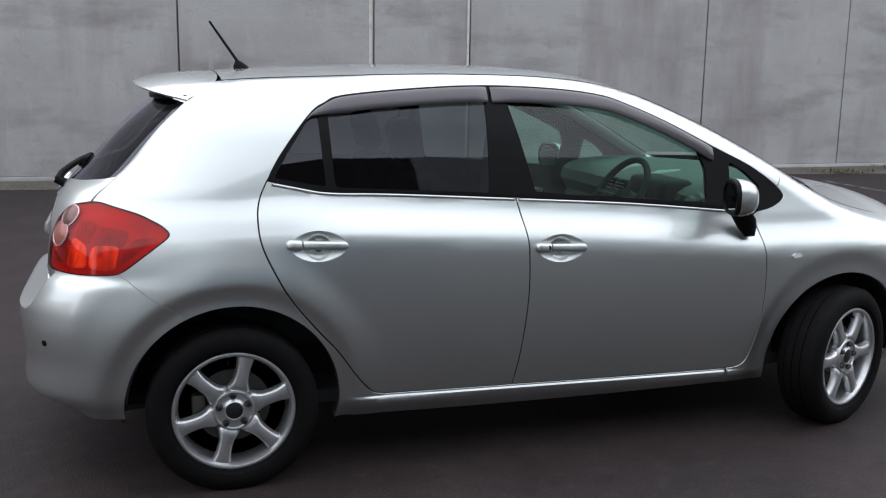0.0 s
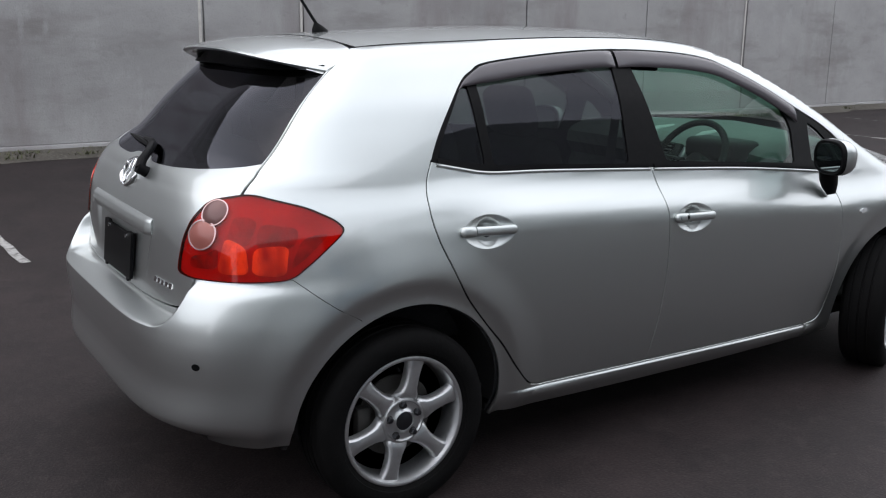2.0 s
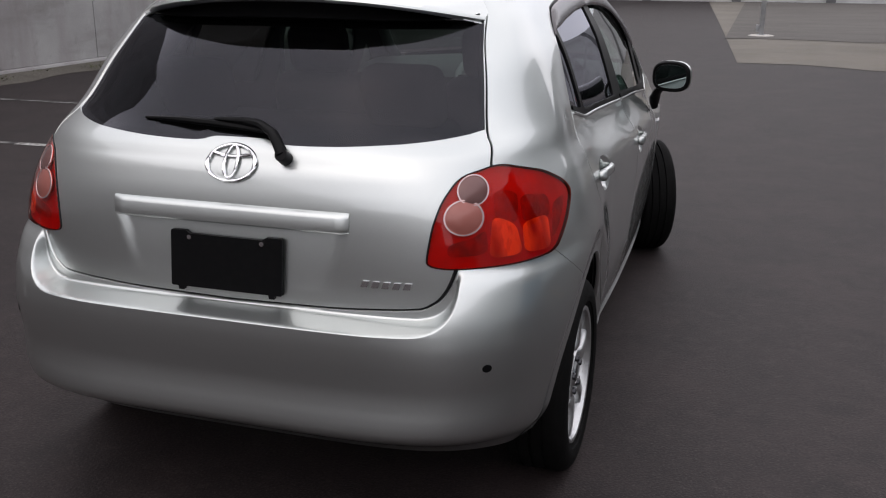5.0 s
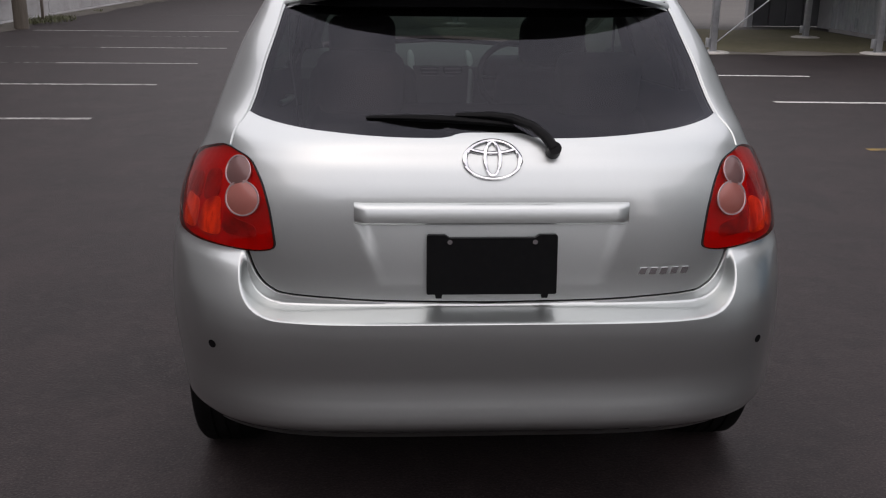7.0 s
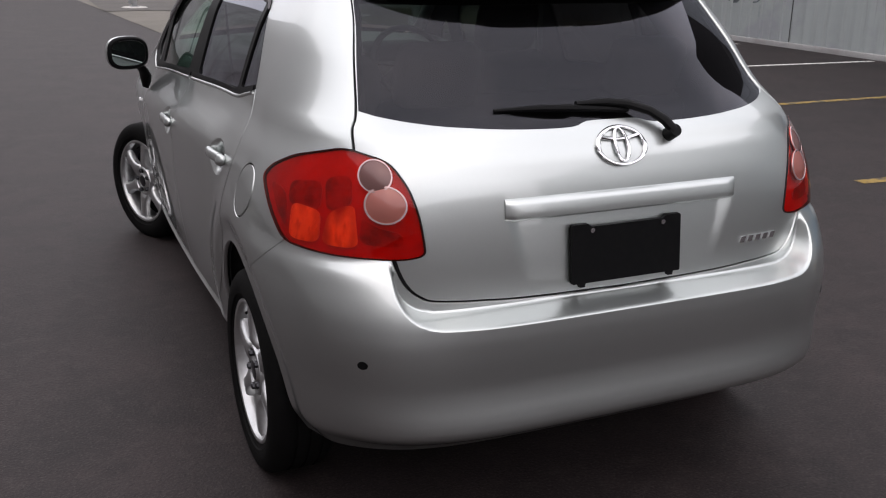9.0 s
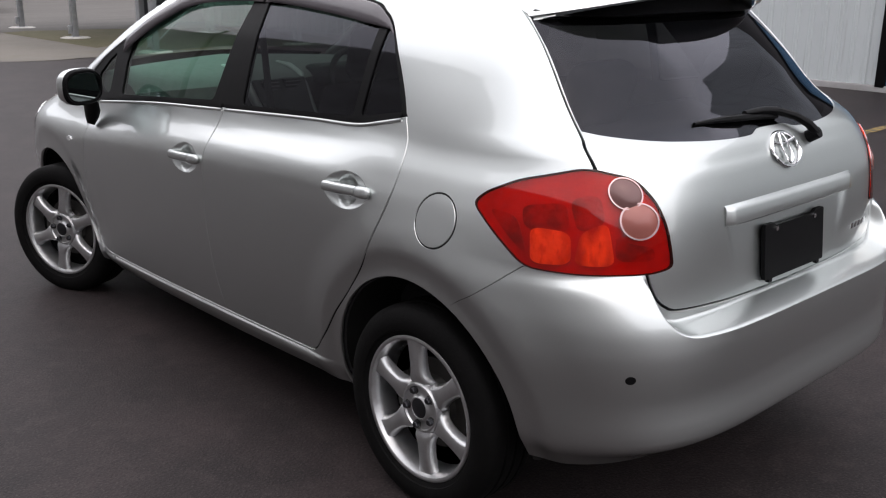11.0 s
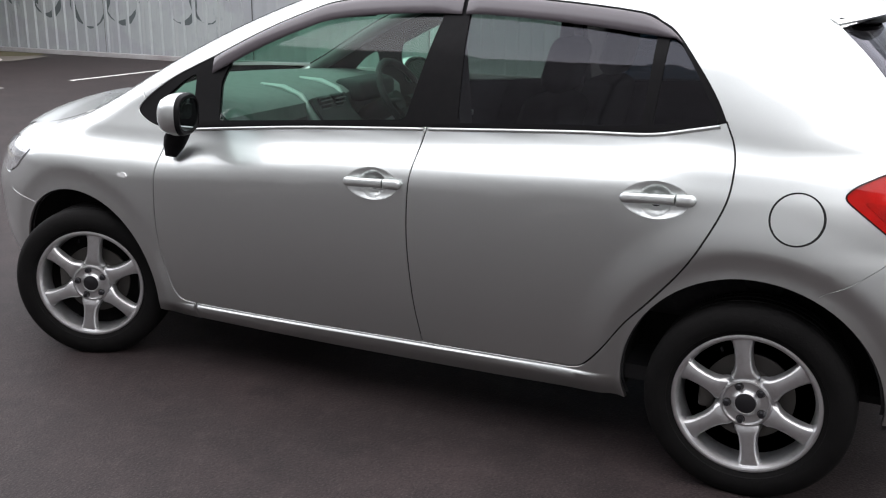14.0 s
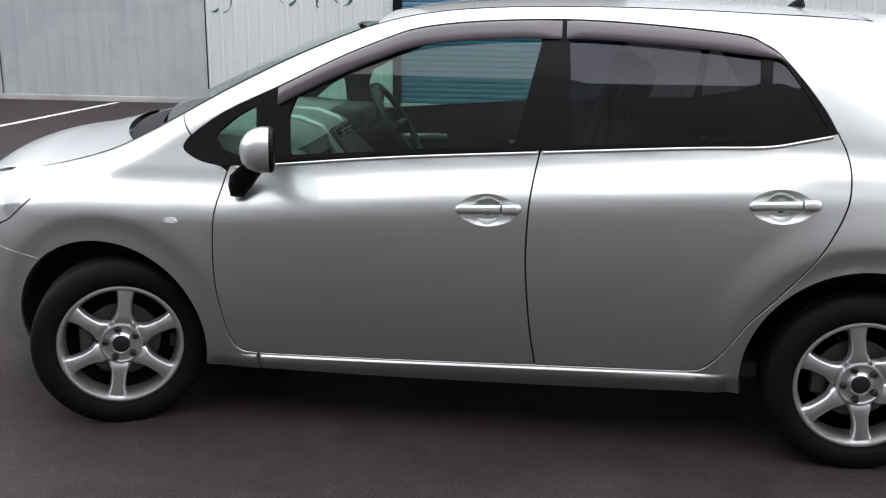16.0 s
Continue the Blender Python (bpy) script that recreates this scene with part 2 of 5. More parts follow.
# ---- mesh helpers ----
def mesh_of(name, verts, faces, normals=None, smooth=True):
    me = bpy.data.meshes.new(name)
    me.from_pydata([tuple(v) for v in verts], [], [tuple(f) for f in faces])
    if smooth:
        me.polygons.foreach_set("use_smooth", [True] * len(me.polygons))
    me.update()
    if normals is not None:
        me.normals_split_custom_set_from_vertices([tuple(n) for n in normals])
    return me


def part(name, data, mat, parent=None, label=""):
    """Link a bmesh or mesh as ONE object under a thing or a part."""
    if isinstance(data, bmesh.types.BMesh):
        me = bpy.data.meshes.new(name)
        bmesh.ops.recalc_face_normals(data, faces=data.faces)
        data.to_mesh(me)
        data.free()
        me.polygons.foreach_set("use_smooth", [True] * len(me.polygons))
        me.set_sharp_from_angle(angle=radians(38))
        data = me
    ob = new(name, data)
    if mat:
        if len(data.materials) == 0:
            data.materials.append(mat)
    if parent:
        ob.parent = parent
    if label:
        tagged(ob, label)
    return ob


def thing(name, label, category, group="", kind=""):
    return tagged(new(name), label, category, group, kind)


def box(x0, x1, y0, y1, z0, z1, bevel=0.0, segs=2, bm=None):
    bm = bm or bmesh.new()
    r = bmesh.ops.create_cube(bm, size=1)
    m = Matrix.Translation(((x0 + x1) / 2, (y0 + y1) / 2, (z0 + z1) / 2)) @ Matrix.Diagonal((x1 - x0, y1 - y0, z1 - z0, 1))
    bmesh.ops.transform(bm, matrix=m, verts=r["verts"])
    if bevel:
        es = list({e for v in r["verts"] for e in v.link_edges})
        bmesh.ops.bevel(bm, geom=es, offset=bevel, segments=segs, profile=0.5, affect="EDGES")
    return bm


def lathe(profile, n=64, axis="x", bm=None):
    """Turn a profile of (distance along the axis, radius) round the axis."""
    bm = bm or bmesh.new()
    rings = []
    for a, r in profile:
        ring = []
        for k in range(n):
            c, s = r * math.cos(math.tau * k / n), r * math.sin(math.tau * k / n)
            ring.append(bm.verts.new({"x": (a, c, s), "y": (c, a, s), "z": (c, s, a)}[axis]))
        rings.append(ring)
    for p, q in zip(rings, rings[1:]):
        for k in range(n):
            bm.faces.new((p[k], p[(k + 1) % n], q[(k + 1) % n], q[k]))
    for ring in (rings[0], rings[-1]):
        bm.faces.new(ring)
    return bm


def sweep(path, radii, n=10, closed=False, bm=None, flat=1.0):
    """A tube along a path; radii: one for all, or one a point; flat: its height against its width."""
    bm = bm or bmesh.new()
    path = [Vector(p) for p in path]
    rings = []
    for i, p in enumerate(path):
        a = path[i - 1] if i or closed else p
        b = path[(i + 1) % len(path)] if i + 1 < len(path) or closed else p
        t = (b - a).normalized()
        up = Vector((0, 0, 1)) if abs(t.z) < 0.95 else Vector((1, 0, 0))
        s = t.cross(up).normalized()
        u = s.cross(t)
        r = radii[i] if isinstance(radii, (list, tuple)) else radii
        rings.append([bm.verts.new(p + s * r * math.cos(math.tau * k / n) + u * r * flat * math.sin(math.tau * k / n)) for k in range(n)])
    pairs = list(zip(rings, rings[1:])) + ([(rings[-1], rings[0])] if closed else [])
    for p, q in pairs:
        for k in range(n):
            bm.faces.new((p[k], p[(k + 1) % n], q[(k + 1) % n], q[k]))
    if not closed:
        bm.faces.new(rings[0])
        bm.faces.new(rings[-1])
    return bm


def loft(sections, bm=None, caps=True):
    """Join closed rings of points, all of one length."""
    bm = bm or bmesh.new()
    rings = [[bm.verts.new(p) for p in s] for s in sections]
    n = len(rings[0])
    for p, q in zip(rings, rings[1:]):
        for k in range(n):
            bm.faces.new((p[k], p[(k + 1) % n], q[(k + 1) % n], q[k]))
    if caps:
        bm.faces.new(rings[0])
        bm.faces.new(rings[-1])
    return bm


def extrude(poly, a, b, place, bm=None):
    """A plate: polygon (p, q) taken by place(p, q, depth) from depth a to b."""
    bm = bm or bmesh.new()
    f = [bm.verts.new(place(p, q, a)) for p, q in poly]
    k = [bm.verts.new(place(p, q, b)) for p, q in poly]
    bm.faces.new(f)
    bm.faces.new(k)
    for i in range(len(poly)):
        j = (i + 1) % len(poly)
        bm.faces.new((f[i], f[j], k[j], k[i]))
    return bm


# ---- the yard ----
WALL_X, FENCE_X, WALL_H = -8.7, 10.0, 7.9

ground = part("ground", mesh_of("ground", [(-600, -600, 0), (600, -600, 0), (600, 600, 0), (-600, 600, 0)], [(0, 1, 2, 3)]), asphalt)
tagged(ground, "dark weathered asphalt of a parking yard", "ground", kind="structure")

# paler concrete apron ahead, with a wavy edge
apron_edge = [(-8.5 + 0.5 * i, 14.15 + 5.0 * max(0, 19 - i) * 1.5 + 0.12 * math.sin(i * 1.7 - 22.1) - 0.75 * min(1, max(0, i - 20) / 4)) for i in range(37)]
bm = bmesh.new()
top = [bm.verts.new((x, y, 0.006)) for x, y in apron_edge]
far = [bm.verts.new((x, 60, 0.006)) for x, y in apron_edge]
for i in range(len(top) - 1):
    bm.faces.new((top[i], top[i + 1], far[i + 1], far[i]))
tagged(part("pavement", bm, slab_mat), "pale worn concrete apron beyond the asphalt", "pavement", kind="structure")
bm = bmesh.new()
moss_edge = [(4.9 + 0.35 * i, 14.0 + 0.25 * math.sin(i * 1.3) + (1.1 if i < 2 else 0)) for i in range(15)]
top = [bm.verts.new((x, y, 0.011)) for x, y in moss_edge]
far = [bm.verts.new((x, 20.3 - 0.3 * math.sin(i * 2.1), 0.011)) for i, (x, y) in enumerate(moss_edge)]
for i in range(len(top) - 1):
    bm.faces.new((top[i], top[i + 1], far[i + 1], far[i]))
tagged(part("mossy_floor", bm, moss_mat), "mossy yellow-brown ground under the carport posts", "ground", kind="structure")

bm = bmesh.new()
worn_edge = [(0.6 + 0.7 * i, 19.7 + 0.22 * math.sin(i * 1.1) + 0.10 * math.sin(i * 2.9)) for i in range(28)]
top = [bm.verts.new((x, y, 0.016)) for x, y in worn_edge]
far = [bm.verts.new((x, 44, 0.016)) for x, y in worn_edge]
for i in range(len(top) - 1):
    bm.faces.new((top[i], top[i + 1], far[i + 1], far[i]))
tagged(part("worn_pavement", bm, worn_mat), "dull grey stained pavement beyond the pale apron", "pavement", kind="structure")


def marking(x0, x1, y, mat=paint_line, w=0.10, skew=0.0):
    """A painted bay line across the yard."""
    n = max(2, int((x1 - x0) / 0.25))
    bm = bmesh.new()
    rows = []
    for i in range(n + 1):
        x = x0 + (x1 - x0) * i / n
        j = 0.006 * math.sin(i * 2.9 + y)
        rows.append((bm.verts.new((x, y + skew * (x - x0) - w / 2 + j, 0.004)), bm.verts.new((x, y + skew * (x - x0) + w / 2 + j, 0.004))))
    for p, q in zip(rows, rows[1:]):
        bm.faces.new((p[0], q[0], q[1], p[1]))
    ob = part("bay_line", bm, mat)
    return tagged(ob, "worn %s bay line painted on the asphalt" % ("yellow" if mat is paint_yellow else "white"), "road marking", "bay lines", "structure")


for y in (4.08, 6.40, 9.0, 11.45, 13.95):
    marking(-4.75 - 0.03 * y, -3.2 + 0.012 * y, y)
    marking(-7.3, -4.76 - 0.03 * y, y, paint_faint, 0.09)
marking(-7.6, -4.3, 1.72, paint_line, 0.065, 0.01)
marking(-7.9, -3.2, -0.62, paint_line, 0.065, 0.036)
for y in (16.4, 23.5):
    marking(-6.0, -2.9, y, paint_faint)
marking(-7.6, -3.4, 17.75)
marking(-3.1, -2.4, 17.75)
for y in (7.74, 10.35):
    marking(4.1, 5.6 if y > 8 else 9.8, y, paint_fresh, skew=-0.04)
marking(6.7, 9.6, 10.2, paint_fresh, skew=-0.03)
for y in (4.9, 2.05, -0.6):
    marking(3.8, 8.9, y, paint_yellow)

# cast concrete boundary wall: panels with recessed joints
joints = [-23.0, -18.0, -12.4, -7.3, -2.35, 0.18, 2.72, 4.08, 7.8, 10.33, 12.8, 15.3, 17.8, 22.1, 25.3, 30.3, 40.0, 60.0]
wall = thing("wall_west", "tall weathered grey cast concrete boundary wall", "wall", kind="structure")
part("wall_core", box(WALL_X - 0.30, WALL_X - 0.03, -30, 60, -0.2, WALL_H), joint_mat, wall)
part("footing", box(WALL_X - 0.03, WALL_X + 0.10, -30, 60, -0.1, 0.10, 0.02), concrete, wall)
for k, (a, b) in enumerate(zip([-30.0] + joints, joints)):
    g = 0.005 if k % 3 else 0.010
    p = part("panel", box(WALL_X - 0.06, WALL_X + 0.006 * math.sin(k * 2.4), a + g, b - g, 0.10, WALL_H, 0.008, 1), concrete, wall)
for y in (4.08, 2.70, 12.78):
    part("pale_streak", box(WALL_X + 0.004, WALL_X + 0.010, y - 0.05, y - 0.015, 0.3, 4.1), footing_mat, wall)

# rough strip at the wall's foot, with weeds
bm = bmesh.new()
rows = []
for i in range(181):
    y = -25 + 0.5 * i
    w = 0.52 + 0.10 * math.sin(i * 0.9) + 0.07 * math.sin(i * 2.3)
    rows.append([bm.verts.new((WALL_X + 0.09, y, 0.06)), bm.verts.new((WALL_X + 0.09 + w * 0.6, y, 0.05 + 0.012 * math.sin(i * 1.9))), bm.verts.new((WALL_X + 0.09 + w, y, 0.003))])
for p, q in zip(rows, rows[1:]):
    for k in (0, 1):
        bm.faces.new((p[k], p[k + 1], q[k + 1], q[k]))
tagged(part("verge", bm, dirt), "gravelly dirt strip along the foot of the concrete wall", "verge", kind="structure")


def weeds(name, spots, seed, label):
    rng = random.Random(seed)
    bm = bmesh.new()
    for x, y, r, h, n in spots:
        for _ in range(n):
            a, d = rng.uniform(0, math.tau), r * rng.random() ** 0.7
            px, py = x + 0.45 * d * math.cos(a), y + d * math.sin(a)
            t, lean, hh, w = rng.uniform(0, math.tau), rng.uniform(0.02, 0.09), h * rng.uniform(0.2, 0.62), rng.uniform(0.004, 0.010)
            dx, dy = math.cos(t), math.sin(t)
            z0 = 0.03
            b0, b1 = bm.verts.new((px - dy * w, py + dx * w, z0)), bm.verts.new((px + dy * w, py - dx * w, z0))
            m0, m1 = bm.verts.new((px - dy * w * 0.8 + dx * lean * 0.4, py + dx * w * 0.8 + dy * lean * 0.4, z0 + hh * 0.6)), bm.verts.new((px + dy * w * 0.8 + dx * lean * 0.4, py - dx * w * 0.8 + dy * lean * 0.4, z0 + hh * 0.6))
            tip = bm.verts.new((px + dx * lean, py + dy * lean, z0 + hh))
            bm.faces.new((b0, b1, m1, m0))
            bm.faces.new((m0, m1, tip))
    return tagged(part(name, bm, grass), label, "weeds", kind="stuff")


rng = random.Random(4)
spots = [(WALL_X + 0.3, -1.0, 0.35, 0.10, 160), (WALL_X + 0.35, 0.4, 0.3, 0.12, 120), (WALL_X + 0.3, 2.0, 0.5, 0.14, 260), (WALL_X + 0.3, 11.5, 0.8, 0.12, 260),
         (WALL_X + 0.45, 13.0, 1.2, 0.14, 420), (WALL_X + 0.55, 20.2, 1.3, 0.22, 600), (WALL_X + 0.5, 10.0, 0.7, 0.1, 200)]
spots += [(WALL_X + rng.uniform(0.15, 0.55), rng.uniform(-6, 26), 0.25, 0.09, 40) for _ in range(40)]
weeds("weeds", spots, 7, "low green weeds growing along the wall's foot")

# timber utility pole by the wall
pole = thing("utility_pole", "weathered round timber utility pole beside the concrete wall", "pole")
prof = [(-0.3, 0.15), (0.0, 0.148), (1.5, 0.142), (4.0, 0.132), (8.0, 0.115), (8.02, 0.0001)]
part("shaft", lathe(prof, 20, "z"), timber, pole)
pole.location = (WALL_X + 0.75, 18.1, 0)
stake = thing("stake", "thin dark stake in the weeds by the wall", "stake")
part("shaft", box(-0.03, 0.03, -0.03, 0.03, -0.1, 0.55, 0.006), timber, stake)
stake.location = (WALL_X + 0.35, 20.6, 0)

# corrugated steel wall with a roller shutter
fence = thing("wall_east", "pale blue-grey corrugated steel building wall with graffiti", "wall", kind="structure")
SHUT0, SHUT1 = 0.2, 3.26


def corrugated(y0, y1, z0, z1, pitch, depth, bm=None):
    bm = bm or bmesh.new()
    n = int(round((y1 - y0) / pitch))
    prof = []
    for i in range(n):
        y = y0 + (y1 - y0) * i / n
        p = (y1 - y0) / n
        prof += [(y, 0.0), (y + 0.66 * p, 0.0), (y + 0.74 * p, -depth), (y + 0.92 * p, -depth)]
    prof.append((y1, 0.0))
    lo = [bm.verts.new((FENCE_X + d, y, z0)) for y, d in prof]
    hi = [bm.verts.new((FENCE_X + d, y, z1)) for y, d in prof]
    lb = [bm.verts.new((FENCE_X + 0.06, y, z0)) for y, d in prof]
    for i in range(len(prof) - 1):
        bm.faces.new((lo[i], lo[i + 1], hi[i + 1], hi[i]))
        bm.faces.new((lo[i], lo[i + 1], lb[i + 1], lb[i]))
    return bm


H = 7.2
for k, (a, b) in enumerate([(-20.0, -10.0), (-10.0, SHUT0 - 0.12), (SHUT1 + 0.12, 6.15), (6.17, 9.4), (9.42, 12.6), (12.62, 15.8), (15.82, 19.4)]):
    part("steel_sheet", corrugated(a, b, 0.08, H, 0.20 if k < 3 else 0.245, 0.022 if k < 3 else 0.012 if k == 3 else 0.032), sheet_pale if k in (1, 2) else sheet, fence)
part("backing", box(FENCE_X + 0.06, FENCE_X + 0.3, -20, 19.4, -0.1, H), joint_mat, fence)
part("kerb_plinth", box(FENCE_X - 0.05, FENCE_X + 0.06, -20, 19.4, -0.05, 0.08, 0.012), concrete, fence)
shutter = part("roller_shutter", box(FENCE_X + 0.022, FENCE_X + 0.05, SHUT0, SHUT1, 0.08, 2.80), shutter_mat, fence, "blue ribbed steel roller shutter with graffiti")
for k in range(36):
    z = 0.085 + k * 0.075
    part("shutter_slat", box(FENCE_X - 0.022, FENCE_X + 0.02, SHUT0, SHUT1, z, z + 0.073, 0.014, 2), shutter_mat, shutter)
for y in (SHUT0 - 0.06, SHUT1 + 0.06):
    part("door_frame", box(FENCE_X - 0.06, FENCE_X + 0.05, y - 0.06, y + 0.06, 0.06, 2.95, 0.01), trim_black, fence)
part("shutter_box", box(FENCE_X - 0.10, FENCE_X + 0.05, SHUT0 - 0.12, SHUT1 + 0.12, 2.79, 3.2, 0.02), trim_black, fence)


def scrawl(y, z, size, seed, n=5, fat=0.055, mat=None):
    """Looping spray-paint strokes that cannot be read."""
    r = random.Random(seed)
    ob = thing("graffiti", "dark grey illegible spray-paint scrawl on the steel wall" if mat else "dark green illegible spray-paint scrawl on the steel wall", "graffiti")
    for k in range(n):
        pts, yy = [], y - k * size * 0.62
        a0, turn = r.uniform(0, 6), r.choice((-1, 1)) * r.uniform(3.2, 5.0)
        for i in range(14):
            a = a0 + turn * i / 13
            pts.append((FENCE_X - 0.006, yy + size * 0.36 * math.cos(a), z + size * 0.5 * math.sin(a) + size * 0.25 * (i / 13 - 0.5)))
        bm = bmesh.new()
        rows = []
        for i, p in enumerate(pts):
            w = size * fat * (0.7 + 0.5 * math.sin(i * 0.8 + k))
            rows.append((bm.verts.new((p[0], p[1] - w, p[2] - w * 0.5)), bm.verts.new((p[0], p[1] + w, p[2] + w * 0.5))))
        for p, q in zip(rows, rows[1:]):
            bm.faces.new((p[0], q[0], q[1], p[1]))
        part("stroke", bm, mat or graffiti_mat, ob)
    return ob


scrawl(4.9, 1.62, 0.42, 3, 4)
scrawl(6.05, 1.50, 0.30, 5, 2)
scrawl(2.9, 0.95, 0.42, 8, 5)
scrawl(1.6, 1.6, 0.5, 12, 3)
scrawl(10.9, 1.05, 1.0, 21, 2, 0.05, graffiti_grey)
scrawl(12.9, 1.15, 1.2, 31, 2, 0.06, graffiti_grey)
scrawl(14.6, 1.2, 1.1, 33, 2, 0.06, graffiti_grey)

# far end of the yard
north = thing("wall_north", "dull grey panel wall behind the carport posts", "wall", kind="structure")
for k in range(4):
    part("panel", box(8.55 + 0.42 * k, 8.95 + 0.42 * k, 20.6, 20.75, 0.04, 3.6, 0.01, 1), grey_wall_mat, north)
part("corner_post", box(8.40, 8.54, 20.5, 20.7, 0, 3.6, 0.01), white_wall_mat, north)
part("return_wall", box(10.20, 10.4, 17.6, 20.6, 0, 3.6), white_wall_mat, north)
far_wall = thing("wall_far", "dirty white building wall at the yard's far end", "wall", kind="structure")
part("face", box(-9, 30, 44, 44.4, 0, 6), white_wall_mat, far_wall)
for k in range(9):
    part("pier", box(-8 + 4 * k, -7.6 + 4 * k, 43.9, 44.0, 0, 6), grey_wall_mat, far_wall)
# out of view: added to keep low sky off the tailgate and bumper
south = thing("wall_south", "unseen plain grey wall added to block low sky behind the car", "wall", kind="structure")
part("face", box(-9, 10.3, -27.4, -27, 0, 6.0), concrete, south)

post = thing("carport_post", "galvanised steel carport post on a pale concrete footing", "post", "carport posts")
part("column", box(-0.055, 0.055, -0.055, 0.055, 0.03, 2.9, 0.008), galv, post)
part("base_plate", box(-0.10, 0.10, -0.10, 0.10, 0.03, 0.045, 0.004), galv, post)
prof = [(-0.05, 0.30), (0.02, 0.29), (0.035, 0.24), (0.04, 0.0001)]
part("footing", lathe(prof, 14, "z"), footing_mat, post, "pale concrete footing")
part("anchor", box(-0.13, -0.055, -0.03, 0.03, 0.10, 0.26, 0.01), galv, post)
post.location = (5.35, 13.75, 0)
for x, y in ((5.54, 17.5), (5.82, 21.1), (8.3, 13.75), (8.55, 17.4), (1.35, 20.9)):
    copy_thing(post, pose(x, y, 0))
# out of view: assumed from the posts, added to shade the far corner
carport = thing("carport_roof", "unseen plain grey sheet roof assumed over the carport posts", "roof", kind="structure")
part("sheet", box(5.15, 9.95, 13.5, 21.3, 2.93, 2.97, 0.01), galv, carport)
for y in (13.75, 17.45, 21.1):
    part("beam", box(5.2, 9.9, y - 0.05, y + 0.05, 2.83, 2.93, 0.008), galv, carport)
tagged(part("tension_rod", sweep([(5.42, 13.75, 0.20), (8.0, 13.75, 2.35)], 0.012, 8), galv), "thin galvanised diagonal tension rod between carport posts", "rod")

parked = thing("parked_car", "dark hatchback parked on the far pavement", "car")
secs = []
for y, half, z0, z1, top in ((-0.02, 0.70, 0.36, 0.62, 0.70), (0.03, 0.80, 0.26, 0.66, 0.84), (0.14, 0.84, 0.22, 0.70, 0.98), (0.45, 0.86, 0.20, 0.74, 1.36), (0.90, 0.86, 0.19, 0.76, 1.48), (1.9, 0.86, 0.19, 0.76, 1.50), (2.6, 0.86, 0.19, 0.76, 1.34), (3.1, 0.85, 0.19, 0.74, 0.98), (3.7, 0.82, 0.20, 0.70, 0.86), (3.95, 0.72, 0.26, 0.60, 0.70)):
    ring = [(-half * 0.9, z0), (-half, z0 + 0.12), (-half, z1), (-half * 0.94, z1 + 0.25 * (top - z1)), (-half * 0.68, top - 0.04), (-half * 0.45, top)]
    secs.append([(x, y, z) for x, z in ring + [(-x, z) for x, z in ring[::-1]]])
part("body", loft(secs), paint_dark, parked)
part("rear_window", box(-0.56, 0.56, 0.06, 0.30, 0.98, 1.26, 0.03), trim_black, parked)
part("bumper_trim", box(-0.70, 0.70, -0.045, -0.01, 0.40, 0.43, 0.006), galv, parked, "pale bumper trim")
part("plate", box(-0.26, 0.26, -0.035, -0.005, 0.55, 0.66, 0.004), footing_mat, parked)
for sx in (-1, 1):
    part("tail_lamp", box(sx * 0.70 - 0.09, sx * 0.70 + 0.09, 0.0, 0.10, 0.68, 0.86, 0.02), reflector_red, parked)
    for y in (0.62, 3.15):
        bm = lathe([(-0.09, 0.20), (-0.09, 0.29), (-0.07, 0.305), (0.07, 0.305), (0.09, 0.29), (0.09, 0.20)], 28)
        bmesh.ops.translate(bm, verts=bm.verts, vec=(sx * 0.79, y, 0.305))
        tyre = part("wheel", bm, rubber, parked)
        bm = lathe([(0.06, 0.20), (0.088, 0.195), (0.094, 0.12), (0.090, 0.03), (0.094, 0.001)], 24)
        bmesh.ops.transform(bm, matrix=Matrix.Translation((sx * 0.79, y, 0.305)) @ Matrix.Diagonal((sx, 1, 1, 1)), verts=bm.verts)
        part("rim", bm, alloy, tyre, "silver wheel rim")
parked.matrix_basis = pose(6.9, 28.2, 0.016, 0, 0, -14)


from mathutils.geometry import delaunay_2d_cdt


# ---- the car's skin: y ahead from the rear axle, x to its right side ----
def curve(pts):
    """A smooth curve through (t, value) pairs, as a function of arrays."""
    t, v = np.array([p[0] for p in pts], float), np.array([p[1] for p in pts], float)
    m, s = np.gradient(v, t), np.diff(v) / np.diff(t)
    for k in range(len(s)):
        for j in (k, k + 1):
            if abs(m[j]) > 3 * abs(s[k]):
                m[j] = 3 * s[k]

    def f(q):
        q = np.clip(np.asarray(q, float), t[0], t[-1])
        i = np.clip(np.searchsorted(t, q) - 1, 0, len(t) - 2)
        h = t[i + 1] - t[i]
        u = (q - t[i]) / h
        return (1 + 2 * u) * (1 - u) ** 2 * v[i] + u * (1 - u) ** 2 * h * m[i] + u * u * (3 - 2 * u) * v[i + 1] + u * u * (u - 1) * h * m[i + 1]
    return f


def step01(t):
    t = np.clip(t, 0, 1)
    return t * t * (3 - 2 * t)


def smax(a, b, r):
    h = np.clip(0.5 + 0.5 * (a - b) / r, 0, 1)
    return b * (1 - h) + a * h + r * h * (1 - h)


